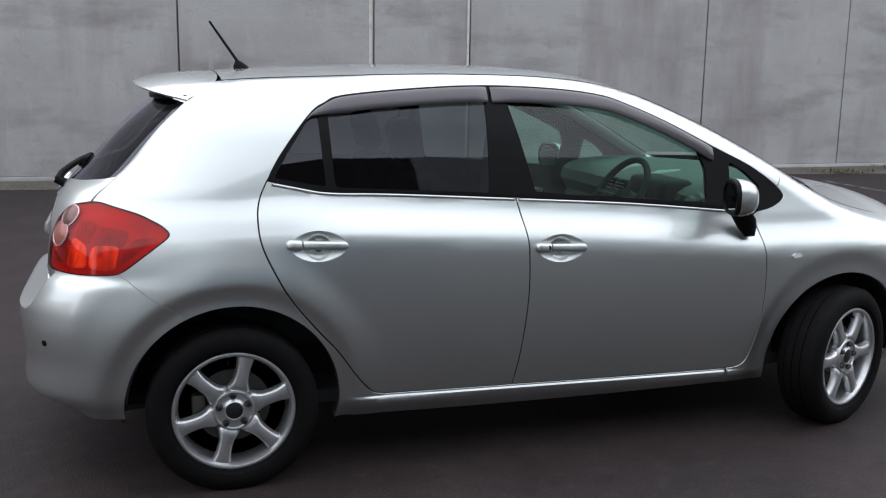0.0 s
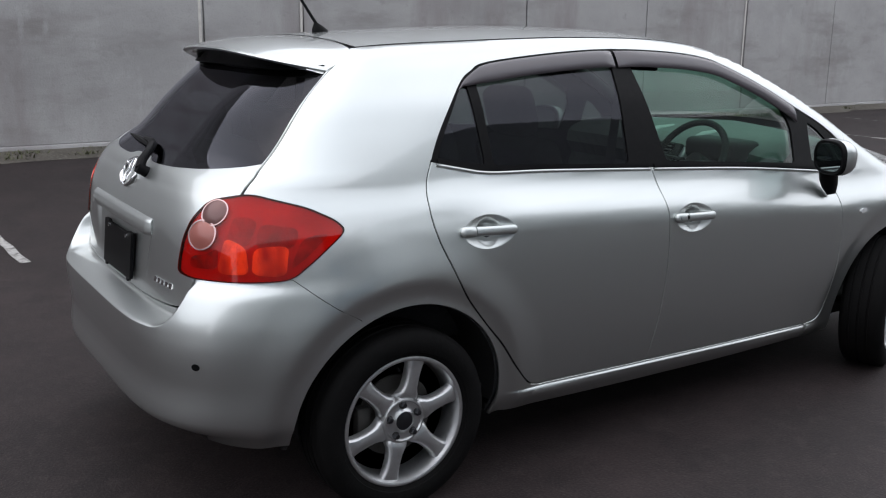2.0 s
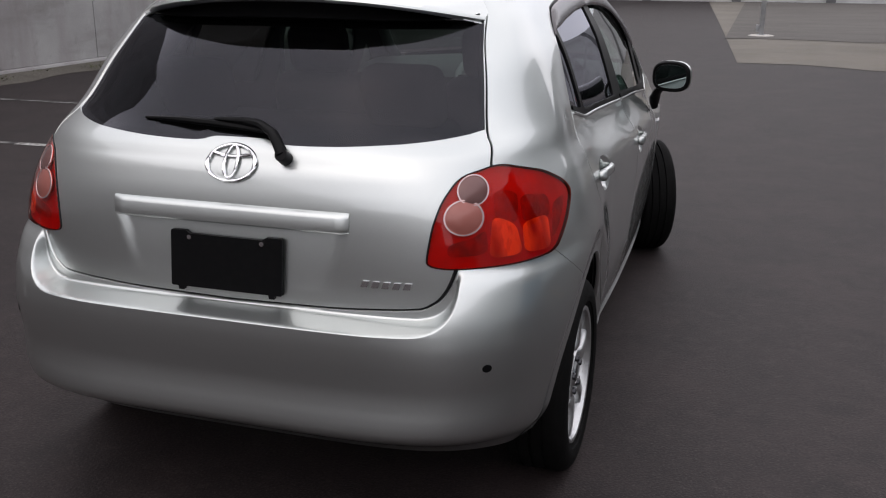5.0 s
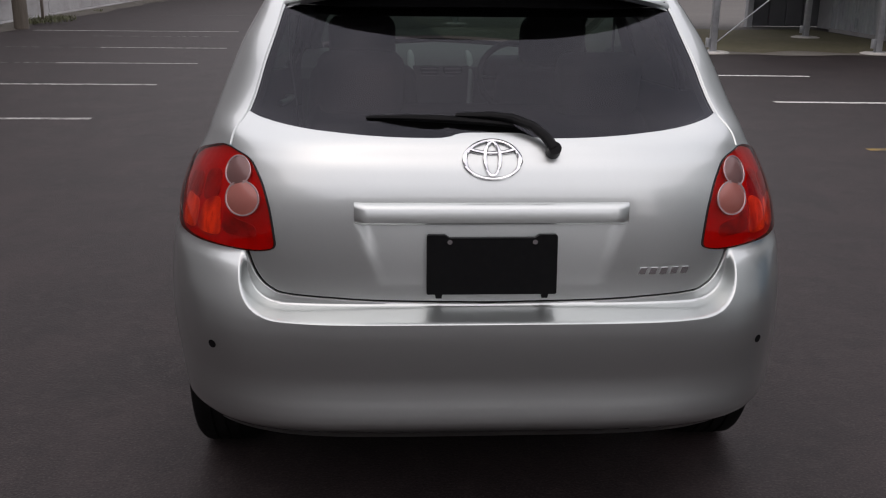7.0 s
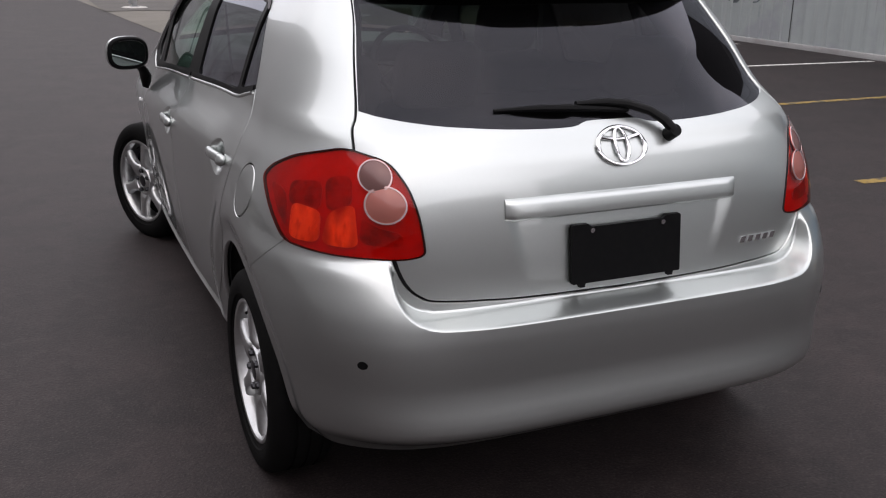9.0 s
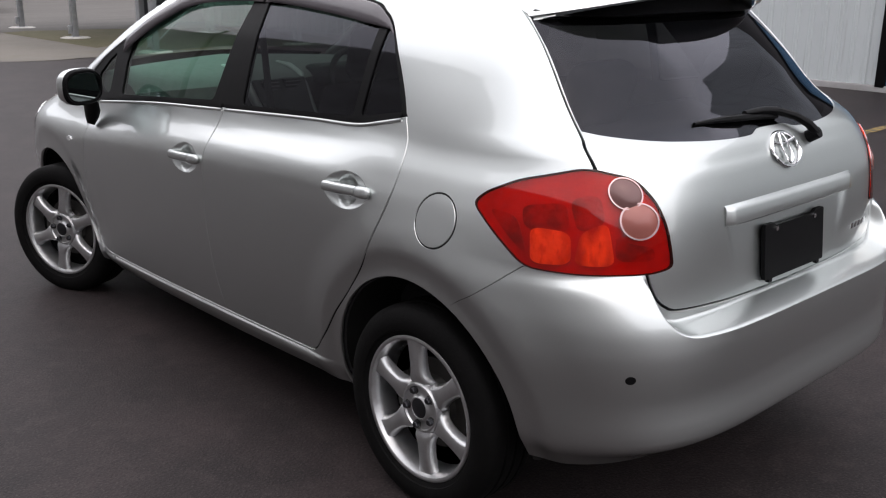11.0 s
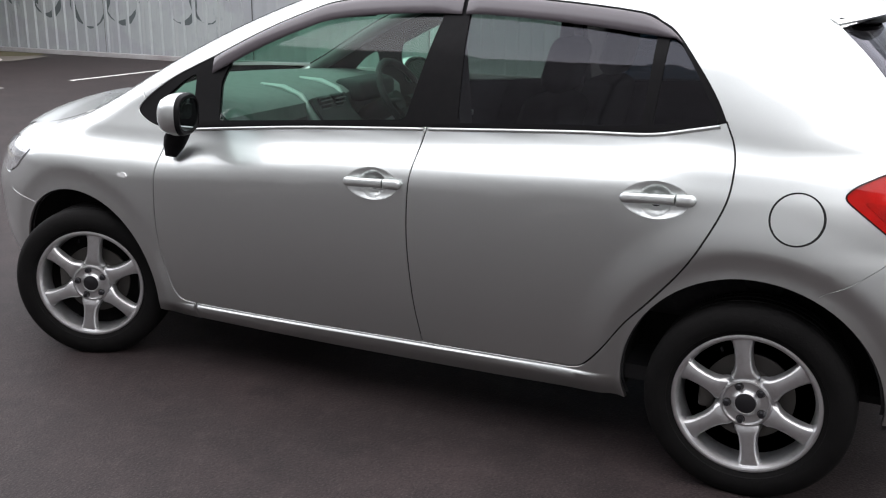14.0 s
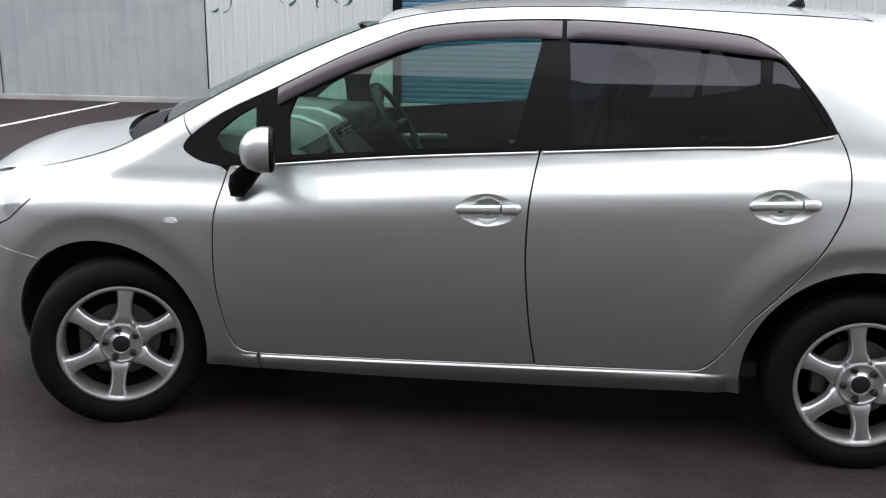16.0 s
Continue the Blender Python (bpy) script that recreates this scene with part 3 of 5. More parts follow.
width=curve([(.15,.79),(.30,.824),(.45,.848),(.60,.858),(.72,.855),(.84,.845),(.90,.832),(.95,.8135),(1.0,.795),(1.06,.775),(1.13,.7525),(1.22,.7215),(1.28,.698),(1.36,.655),(1.45,.604),(1.52,.57),(1.6,.5)])
plan=curve([(-.7,1.0),(.3,1.0),(1.1,1.008),(1.8,.993),(2.3,.965),(2.9,.935),(3.4,.86)])
haunch=curve([(-.8,.05),(-.4,.05),(-.15,.044),(.1,.022),(.45,0),(3.4,0)])
haunch_z=curve([(.15,1),(.74,1),(.84,.80),(.95,.46),(1.04,.17),(1.12,0),(1.6,0)])
tail=curve([(.15,-.42),(.24,-.47),(.28,-.515),(.31,-.560),(.335,-.607),(.352,-.630),(.37,-.640),(.385,-.6405),(.41,-.6385),(.44,-.6345),(.48,-.6320),(.52,-.6345),(.56,-.6380),(.61,-.6402),(.64,-.6400),(.667,-.6395),(.72,-.6376),(.80,-.6346),(.86,-.6304),(.90,-.6262),(.94,-.6198),(.98,-.6085),(1.03,-.5865),(1.065,-.555),(1.12,-.45),(1.25,-.295),(1.38,-.14),(1.6,.12)])
nose=curve([(.15,3.28),(.4,3.46),(.6,3.46),(.75,3.38),(.9,3.25),(1.0,3.15),(1.6,2.6)])
ridge=curve([(-.8,1.39),(-.3,1.445),(.0,1.487),(.4,1.512),(.9,1.527),(1.3,1.518),(1.6,1.484),(1.9,1.392),(2.2,1.265),(2.45,1.145),(2.62,1.072),(2.75,1.030),(2.9,.992),(3.1,.955),(3.3,.885),(3.6,.70)])
crown=curve([(-.8,.045),(1.3,.045),(1.7,.060),(1.9,.068),(2.2,.075),(2.6,.088),(3.0,.100),(3.6,.15)])
square=curve([(.15,4.8),(1.0,4.8),(1.2,6),(1.42,9),(1.6,9)])
sill_z=curve([(.3,.311),(.55,.306),(1.07,.300),(2.05,.279),(2.4,.27)])
belt_z=curve([(-.6,1.06),(.0,1.06),(.2,1.067),(.36,1.069),(.60,1.060),(1.075,1.034),(1.55,1.004),(1.955,.966),(2.17,.943)])
lower=curve([(.15,.782),(.30,.8205),(.45,.8465),(.58,.8588),(.68,.8632),(.78,.8642),(.88,.8622),(1.1,.857)])
flank=curve([(.15,1),(.42,1),(.50,1),(.56,.985),(.62,.93),(.68,.79),(.72,.61),(.76,.36),(.80,0),(1.6,0)])
taper=curve([(-1,1),(1.2,1),(1.6,.99),(2.0,.975),(2.3,.968),(3.6,.968)])
shoulder=curve([(-.2,1),(0,1),(.03,.901),(.06,.744),(.09,.513),(.12,.266),(.15,.091),(.18,.0175),(.205,.004),(.24,0),(1,0)])
YR,NF,YF=.6,3.2,2.3
def body(x,y,z):
    """Signed measure of the car's skin: below zero inside."""
    x=np.abs(x)
    under = belt_z(y) - z
    old = width(z) + .015 * step01(under / .10) * (1 - .8 * step01((under - .10) / .34))
    door = np.where(under < 0, width(z) * taper(y), lower(z) + (width(belt_z(y)) * taper(y) - lower(z)) * shoulder(under))
    ahead = step01((y - .14) / .36)
    w = (old + (door - old) * ahead) * plan(y) * (1 + haunch(y) * haunch_z(z))
    for yc, zc, lift, dip in ((0, .31, .009, .016), (2.6, .31, .004, .008)):
        d = np.hypot(y - yc, z - zc)
        w = w + lift * step01((.58 - d) / .12) - dip * step01((.468 - d) / .07)
    w = w + .008 * step01((sill_z(y) - .004 - z) / .011) * step01((y - .40) / .12) * step01((2.16 - y) / .12)
    w = w - .045 * step01((sill_z(y) - .012 - z) / .12) * step01((y - .33) / .10) * step01((2.30 - y) / .10)
    w = w + .015 * step01((.35 - y) / .40) * step01((z - .95) / .17) * (1 - step01((z - 1.12) / .30))
    wave = np.clip((z - .90) / .52, 0, 1)
    w = w + .005 * step01((.22 - y) / .30) * np.sin(math.tau * wave)
    rear = step01((-.10 - y) / .16)
    crest = .615 + .057 * step01((x - .45) / .22)
    fold = .005 * (1 - step01((x - .45) / .20)) * np.clip(1 - np.sqrt((z - crest) ** 2 + (.006 + .050 * step01((x - .50) / .22)) ** 2) / .12, 0, 1) * rear
    w = w + fold
    t = (-.006 - smax(x - .645, .642 - z, .11)) / .014
    inner = 1 - smax(1 - smax(t, 0 * t, .16), 0 * t, .10)
    corner = step01((x - .40) / .24)
    shelf = .099 * (1 - inner) * (flank(z) * corner + np.clip((.80 - z) / .145, 0, 1) * (1 - corner))
    pocket = .070 * np.maximum(z - .712, 0) * step01((.350 - .30 * np.maximum(.88 - z, 0) - x) / .040) * step01((.890 - z) / .012)
    bow = .062 * (1 - step01((x - .24) / .39)) * step01((z - 1.03) / .14) * (1 + .45 * step01((z - 1.12) / .20))
    back = tail(z) - bow - shelf + pocket - fold * .5
    r=np.maximum((YR-y)/(YR-back),0); f=np.maximum((y-YF)/(nose(z)-YF),0)
    n=square(z)
    side=(((x/w)**n+r**n)**(1/n)-1)*.86
    side2=(((x/w)**NF+f**NF)**(1/NF)-1)*.86
    side=np.where(y>YF,side2,np.where(y<YR,side,(x/w-1)*.86))
    top=(z-(ridge(y)-crown(y)*(x/.6)**2))*.95
    return smax(smax(side,top,.06),.16-z,.03)

# A guide line round the car, in from its skin: u runs from the middle of the tail along the right side to the middle of the nose.
GX, GY0, GY1, GR = 0.40, 0.15, 2.70, 0.45
U1 = GX + GR * math.pi / 2
U2 = U1 + GY1 - GY0
U3 = U2 + GR * math.pi / 2


def guide(u):
    s, a = np.sign(u) + (u == 0), np.abs(u)
    rear, front = np.clip((a - GX) / GR, 0, math.pi / 2), np.clip((a - U2) / GR, 0, math.pi / 2)
    ang = rear + front
    ox = np.where(a < GX, a, np.where(a > U3, GX - (a - U3), GX))
    oy = GY0 + np.clip(a - U1, 0, GY1 - GY0)
    return s * ox, oy, s * np.sin(ang), -np.cos(ang)


def around(x, y):
    """u of a place beside the car."""
    if y >= GY1:
        return U2 + GR * math.atan2(y - GY1, x - GX) if x > GX else U3 + GX - x
    if y >= GY0:
        return U1 + y - GY0
    return GX + GR * math.atan2(x - GX, GY0 - y) if x > GX else x


def skin(u, z, off=0.0):
    """Places on the skin for arrays u, z, and the outward normals."""
    u, z = np.asarray(u, float), np.asarray(z, float)
    ox, oy, dx, dy = guide(u)
    lo, hi = np.zeros_like(u), np.full_like(u, 1.6)
    for _ in range(34):
        mid = (lo + hi) / 2
        inside = body(ox + mid * dx, oy + mid * dy, z) < 0
        lo, hi = np.where(inside, mid, lo), np.where(inside, hi, mid)
    p = np.stack([ox + lo * dx, oy + lo * dy, z], -1)
    n = slope(p)
    return p + n * np.asarray(off)[..., None], n


def slope(p, e=0.002):
    g = np.stack([body(p[..., 0] + e * (k == 0), p[..., 1] + e * (k == 1), p[..., 2] + e * (k == 2)) - body(p[..., 0] - e * (k == 0), p[..., 1] - e * (k == 1), p[..., 2] - e * (k == 2)) for k in range(3)], -1)
    return g / (np.linalg.norm(g, axis=-1, keepdims=True) + 1e-9)


def top_at(x, y):
    """Height of the skin over (x, y)."""
    x, y = np.asarray(x, float), np.asarray(y, float)
    lo, hi = np.full_like(x, 0.5), np.full_like(x, 1.7)
    for _ in range(34):
        mid = (lo + hi) / 2
        inside = body(x, y, mid) < 0
        lo, hi = np.where(inside, mid, lo), np.where(inside, hi, mid)
    return lo


def tail_at(x, z):
    """How far back the skin reaches at (x, z)."""
    x, z = np.asarray(x, float), np.asarray(z, float)
    lo, hi = np.full_like(x, 0.4), np.full_like(x, -0.9)
    for _ in range(34):
        mid = (lo + hi) / 2
        inside = body(x, mid, z) < 0
        lo, hi = np.where(inside, mid, lo), np.where(inside, hi, mid)
    return lo


def S(*pts):
    """Outline points on the side: (y, z) -> (u, z)."""
    return [(U1 + y - GY0, z) for y, z in pts]


def K(*pts):
    """Outline points anywhere round the car: (x, y, z) -> (u, z)."""
    return [(around(x, y), z) for x, y, z in pts]


def B(*pts):
    """Outline points on the tail: (x, z) -> (u, z)."""
    return [(math.copysign(around(abs(x), float(tail_at(abs(x), z))), x), z) for x, z in pts]


def rounded(pts, r=0.02, n=4):
    """A closed outline with its corners rounded."""
    out = []
    m = len(pts)
    for i in range(m):
        a, b, c = Vector(pts[i - 1]), Vector(pts[i]), Vector(pts[(i + 1) % m])
        ra = min(r, (a - b).length * 0.45, (c - b).length * 0.45)
        p, q = b + (a - b).normalized() * ra, b + (c - b).normalized() * ra
        for k in range(n + 1):
            t = k / n
            out.append(tuple(p * (1 - t) ** 2 + b * 2 * t * (1 - t) + q * t * t))
    return out


def smooth_line(pts, n=6):
    """An open line through points, as a Catmull-Rom spline."""
    p = [Vector(q) for q in pts]
    p = [p[0] * 2 - p[1]] + p + [p[-1] * 2 - p[-2]]
    out = []
    for i in range(1, len(p) - 2):
        for k in range(n):
            t = k / n
            out.append(tuple(0.5 * (2 * p[i] + (p[i + 1] - p[i - 1]) * t + (2 * p[i - 1] - 5 * p[i] + 4 * p[i + 1] - p[i + 2]) * t * t + (3 * p[i] - p[i - 1] - 3 * p[i + 1] + p[i + 2]) * t ** 3)))
    return out + [tuple(p[-2])]


def area2(poly):
    return sum(a[0] * b[1] - b[0] * a[1] for a, b in zip(poly, poly[1:] + poly[:1]))


def grown(poly, d):
    """An outline moved outwards by d (inwards below zero)."""
    if abs(d) < 1e-9:
        return list(poly)
    s = 1 if area2(poly) > 0 else -1
    out, m = [], len(poly)
    for i in range(m):
        a, b, c = Vector(poly[i - 1]), Vector(poly[i]), Vector(poly[(i + 1) % m])
        e, f = (b - a), (c - b)
        if e.length < 1e-9 or f.length < 1e-9:
            out.append(tuple(b))
            continue
        n1, n2 = Vector((e.y, -e.x)).normalized() * s, Vector((f.y, -f.x)).normalized() * s
        n = (n1 + n2)
        n = n.normalized() / max(0.5, (n.normalized()).dot(n1)) if n.length > 1e-6 else n1
        out.append((b.x + n.x * d, b.y + n.y * d))
    return out


def dense(poly, h):
    out = []
    for a, b in zip(poly, poly[1:] + poly[:1]):
        k = max(1, int(math.hypot(b[0] - a[0], b[1] - a[1]) / h))
        out += [(a[0] + (b[0] - a[0]) * i / k, a[1] + (b[1] - a[1]) * i / k) for i in range(k)]
    return out


def within(px, py, poly):
    q = np.array(poly)
    x0, y0 = q[:, 0], q[:, 1]
    x1, y1 = np.roll(x0, -1), np.roll(y0, -1)
    ins = np.zeros(px.shape, bool)
    for a, b, c, d in zip(x0, y0, x1, y1):
        if b != d:
            ins ^= ((b > py) != (d > py)) & (px < (c - a) * (py - b) / (d - b) + a)
    return ins


def sheet_mesh(name, place, include, exclude=(), step=0.022, wall=0.012, lines=()):
    """A sheet over the outline `include` less those in `exclude`, laid on a surface by place(u, z) -> points, normals; its edges turn in by `wall`; `lines` are creases that its mesh follows."""
    loops = [dense(include, step * 0.7)] + [dense(e, step * 0.7) for e in exclude]
    lo, hi = np.min(loops[0], 0), np.max(loops[0], 0)
    gu, gz = np.meshgrid(np.arange(lo[0] + step / 2, hi[0], step), np.arange(lo[1] + step / 2, hi[1], step))
    gu = (gu + (np.arange(gu.shape[0]) % 2)[:, None] * step / 2).ravel()
    gz = gz.ravel()
    keep = within(gu, gz, include)
    for e in exclude:
        keep &= ~within(gu, gz, e)
    gu, gz = gu[keep], gz[keep]
    creases = []
    for line in lines:
        q = dense(list(line) + [line[-1]], step * 0.5)
        qu, qz = np.array([p[0] for p in q]), np.array([p[1] for p in q])
        ok = within(qu, qz, grown(include, -0.004))
        for e in exclude:
            ok &= ~within(qu, qz, grown(e, 0.004))
        run = []
        for p, good in zip(q, ok):
            if good:
                run.append(p)
            elif run:
                creases.append(run)
                run = []
        creases += [run] if run else []
    edge = np.array([p for l in loops + creases for p in l])
    near = np.zeros(gu.shape, bool)
    for chunk in np.array_split(np.arange(len(gu)), max(1, len(gu) // 500)):
        if len(chunk):
            near[chunk] = (np.hypot(gu[chunk, None] - edge[None, :, 0], gz[chunk, None] - edge[None, :, 1]) < step * 0.45).any(1)
    pts = [Vector(p) for p in edge] + [Vector((a, b)) for a, b in zip(gu[~near], gz[~near])]
    edges, k = [], 0
    for l in loops:
        edges += [(k + i, k + (i + 1) % len(l)) for i in range(len(l))]
        k += len(l)
    for l in creases:
        edges += [(k + i, k + i + 1) for i in range(len(l) - 1)]
        k += len(l)
    vs, _, fs, _, _, _ = delaunay_2d_cdt(pts, edges, [], 0, 1e-6)
    vs = np.array([tuple(v) for v in vs])
    fs = np.array([tuple(f) for f in fs])
    cu, cz = vs[fs, 0].mean(1), vs[fs, 1].mean(1)
    keep = within(cu, cz, include)
    for e in exclude:
        keep &= ~within(cu, cz, e)
    fs = fs[keep]
    used = np.unique(fs)
    back = np.full(len(vs), -1)
    back[used] = np.arange(len(used))
    fs, vs = back[fs], vs[used]
    p, n = place(vs[:, 0], vs[:, 1])
    a, b, c = p[fs[:, 0]], p[fs[:, 1]], p[fs[:, 2]]
    turned = (np.cross(b - a, c - a) * n[fs[:, 0]]).sum(1) < 0
    fs[turned] = fs[turned][:, ::-1]
    faces = [tuple(f) for f in fs]
    verts, norms = [tuple(q) for q in p], [tuple(q) for q in n]
    if wall:
        count = {}
        for f in faces:
            for i in range(3):
                e = (f[i], f[(i + 1) % 3])
                count[e] = count.get(e, 0) + 1
        rim = [e for e in count if (e[1], e[0]) not in count]
        k = len(verts)
        link = {}
        for i, j in rim:
            t = Vector(p[j] - p[i])
            out = t.cross(Vector(n[i])).normalized()
            for q in (i, j):
                link.setdefault(q, []).append(out)
        ids = {}
        for q, outs in link.items():
            o = sum(outs, Vector()).normalized()
            ids[q] = (len(verts), len(verts) + 1)
            verts += [tuple(p[q]), tuple(p[q] - n[q] * wall)]
            norms += [tuple((o + Vector(n[q])).normalized()), tuple(o)]
        for i, j in rim:
            faces.append((ids[i][0], ids[i][1], ids[j][1], ids[j][0]))
    return mesh_of(name, verts, faces, norms)


def mirrored(me):
    """The same mesh for the other side."""
    v = np.array([tuple(q.co) for q in me.vertices]) * (-1, 1, 1)
    nn = {}
    cn = me.corner_normals
    for poly in me.polygons:
        for li in poly.loop_indices:
            nn[me.loops[li].vertex_index] = tuple(cn[li].vector)
    norms = [(-nn[i][0], nn[i][1], nn[i][2]) if i in nn else (0, 0, 1) for i in range(len(v))]
    return mesh_of(me.name, v, [tuple(reversed(p.vertices)) for p in me.polygons], norms)


def on(off):
    return lambda u, z: skin(u, z, np.full(np.shape(u), off))


def circle(cu, cz, ru, rz=None, n=36, turn=0.0):
    rz = rz or ru
    return [(cu + ru * math.cos(math.tau * k / n) * math.cos(turn) - rz * math.sin(math.tau * k / n) * math.sin(turn), cz + ru * math.cos(math.tau * k / n) * math.sin(turn) + rz * math.sin(math.tau * k / n) * math.cos(turn)) for k in range(n)]


# ---- outlines of the panels, in (u, z), right side ----
GAP = 0.0032
belt = smooth_line(S((0.137, 1.112), (0.24, 1.090), (0.36, 1.069), (0.60, 1.060), (1.075, 1.034), (1.55, 1.004), (1.955, 0.966), (2.17, 0.943)))
dlo_top = smooth_line(S((2.17, 0.943), (2.245, 0.958), (2.300, 0.986), (2.308, 1.010), (2.27, 1.053), (2.158, 1.129), (1.973, 1.216), (1.772, 1.314), (1.62, 1.377), (1.50, 1.416), (1.30, 1.440), (1.01, 1.450), (0.734, 1.438), (0.443, 1.410), (0.368, 1.383), (0.318, 1.352), (0.253, 1.280), (0.184, 1.190), (0.137, 1.112)), 4)
dlo = belt + dlo_top[1:-1]
rear_seam = smooth_line(S((0.137, 1.112), (0.104, 1.05), (0.096, 0.98), (0.116, 0.875), (0.196, 0.712), (0.294, 0.585), (0.376, 0.49), (0.442, 0.395), (0.505, 0.325), (0.555, 0.308)))
mid_seam = smooth_line(S((1.076, 1.034), (1.098, 0.92), (1.108, 0.82), (1.110, 0.66), (1.092, 0.455), (1.068, 0.302)))
fore_seam = smooth_line(S((2.135, 0.947), (2.150, 0.905), (2.178, 0.78), (2.187, 0.62), (2.178, 0.48), (2.150, 0.345), (2.115, 0.292), (2.05, 0.281)))


def at_y(line, y):
    u = np.array([p[0] for p in line])
    z = np.array([p[1] for p in line])
    o = np.argsort(u)
    return float(np.interp(U1 + y - GY0, u[o], z[o]))


def cut(line, y0, y1, n):
    return [(U1 + y - GY0, at_y(line, y)) for y in np.linspace(y0, y1, n)]


rear_door = rear_seam + cut([rear_seam[-1], mid_seam[-1]], 0.60, 1.05, 8) + mid_seam[::-1] + cut(belt, 1.05, 0.16, 30)
front_door = mid_seam + cut([mid_seam[-1], fore_seam[-1]], 1.10, 2.02, 14) + fore_seam[::-1] + cut(belt, 2.11, 1.10, 30)


def ring_at(x, y, z, ry, rz, n=72):
    """An upright ellipse beside the car, taken onto its side."""
    a = np.arange(n) * math.tau / n
    yy, zz = y + ry * np.cos(a), z + rz * np.sin(a)
    zs = np.maximum(zz, 0.22)
    lo, hi = np.full(n, GX), np.full(n, U3)
    for _ in range(22):
        mid = (lo + hi) / 2
        short = skin(mid, zs)[0][:, 1] < yy
        lo, hi = np.where(short, mid, lo), np.where(short, hi, mid)
    return [(float(u), float(q)) for u, q in zip(lo, zz)]


ARCH_R, ARCH_F = ring_at(0.885, 0.006, 0.312, 0.380, 0.376), ring_at(0.82, 2.615, 0.305, 0.372, 0.366)
lamp = rounded(K((0.843, -0.203, 0.938), (0.838, -0.380, 0.807), (0.77, -0.50, 0.800), (0.692, -0.578, 0.798), (0.60, -0.60, 0.795), (0.546, -0.60, 0.804), (0.551, -0.597, 0.848), (0.560, -0.588, 0.907), (0.577, -0.563, 0.967), (0.603, -0.502, 1.022), (0.681, -0.423, 1.044), (0.778, -0.302, 1.006), (0.825, -0.232, 0.968)), 0.022)
gate_side = B((0.0, 0.668), (0.30, 0.674), (0.50, 0.686), (0.562, 0.701), (0.598, 0.735)) + K((0.618, -0.575, 0.795), (0.64, -0.56, 0.90), (0.67, -0.46, 1.0)) + [(0.592, 1.045), (0.597, 1.085)] + B((0.6385, 1.116), (0.608, 1.22), (0.580, 1.31), (0.566, 1.36), (0.556, 1.40))
gate_half = smooth_line(gate_side, 3)
gate = [(-u, z) for u, z in gate_half[::-1]][:-1] + gate_half
rear_pane_half = smooth_line(B((0.0, 1.090), (0.075, 1.089), (0.125, 1.079), (0.25, 1.080), (0.40, 1.088), (0.52, 1.098), (0.600, 1.110)), 3) + smooth_line(B((0.6325, 1.119), (0.603, 1.22), (0.5755, 1.31), (0.553, 1.388)), 3)
rear_pane = [(-u, z) for u, z in rear_pane_half[::-1]][:-1] + rear_pane_half
bumper_half = B((0.0, 0.262), (0.30, 0.262), (0.55, 0.264)) + K((0.78, -0.47, 0.275), (0.83, -0.374, 0.285), (0.86, -0.20, 0.33), (0.90, -0.10, 0.55), (0.90, -0.183, 0.663), (0.87, -0.285, 0.74), (0.838, -0.380, 0.806), (0.74, -0.54, 0.83), (0.64, -0.58, 0.83))
bumper = [(-u, z) for u, z in bumper_half[::-1]][:-1] + bumper_half + [(gate_half[9][0] + 0.02, 0.83), (-gate_half[9][0] - 0.02, 0.83)]
rail_x = curve([(-0.2, 0.50), (0.0, 0.505), (0.6, 0.535), (1.2, 0.54), (1.6, 0.535), (1.9, 0.57), (2.15, 0.625), (2.33, 0.655), (2.5, 0.655), (2.7, 0.63), (2.95, 0.58), (3.1, 0.50)])


def rail(y):
    return around(float(rail_x(y)), y), float(top_at(rail_x(y), y))


rail_pts = [rail(y) for y in np.linspace(0.0, 2.33, 48)]
side_panel = rail_pts + S((2.29, 1.05), (2.24, 0.99), (2.0, 0.9), (2.0, 0.6), (2.0, 0.30), (2.05, 0.281), (2.05, 0.208), (1.5, 0.205), (0.9, 0.208), (0.36, 0.215), (0.2, 0.30), (-0.1, 0.5)) \
    + K((0.90, -0.183, 0.663), (0.87, -0.285, 0.74), (0.838, -0.380, 0.806), (0.74, -0.52, 0.83)) + gate_half[24:]
fender = [rail(y) for y in np.linspace(2.33, 3.02, 16)] + K((0.60, 3.08, 0.86), (0.55, 3.12, 0.70), (0.73, 3.02, 0.612), (0.80, 2.87, 0.584)) + S((2.7, 0.45), (2.4, 0.25), (2.236, 0.205), (2.05, 0.205), (2.05, 0.281), (2.08, 0.5), (2.1, 0.90), (2.24, 0.99), (2.29, 1.05))
head_lamp = rounded(K((0.763, 2.873, 0.806), (0.723, 2.948, 0.826), (0.62, 3.08, 0.83), (0.56, 3.16, 0.80), (0.58, 3.18, 0.72), (0.70, 3.07, 0.68), (0.745, 2.98, 0.72)), 0.02)
nose_half = K((0.80, 2.87, 0.584), (0.73, 3.02, 0.612), (0.60, 3.14, 0.70), (0.45, 3.3, 0.78)) + [(U3 + GX, 0.80), (U3 + GX, 0.20), (U3, 0.20)] + K((0.70, 2.98, 0.19), (0.74, 2.92, 0.22), (0.78, 2.8, 0.45))
FLAP = ring_at(0.87, -0.085, 0.872, 0.072, 0.070, 40)

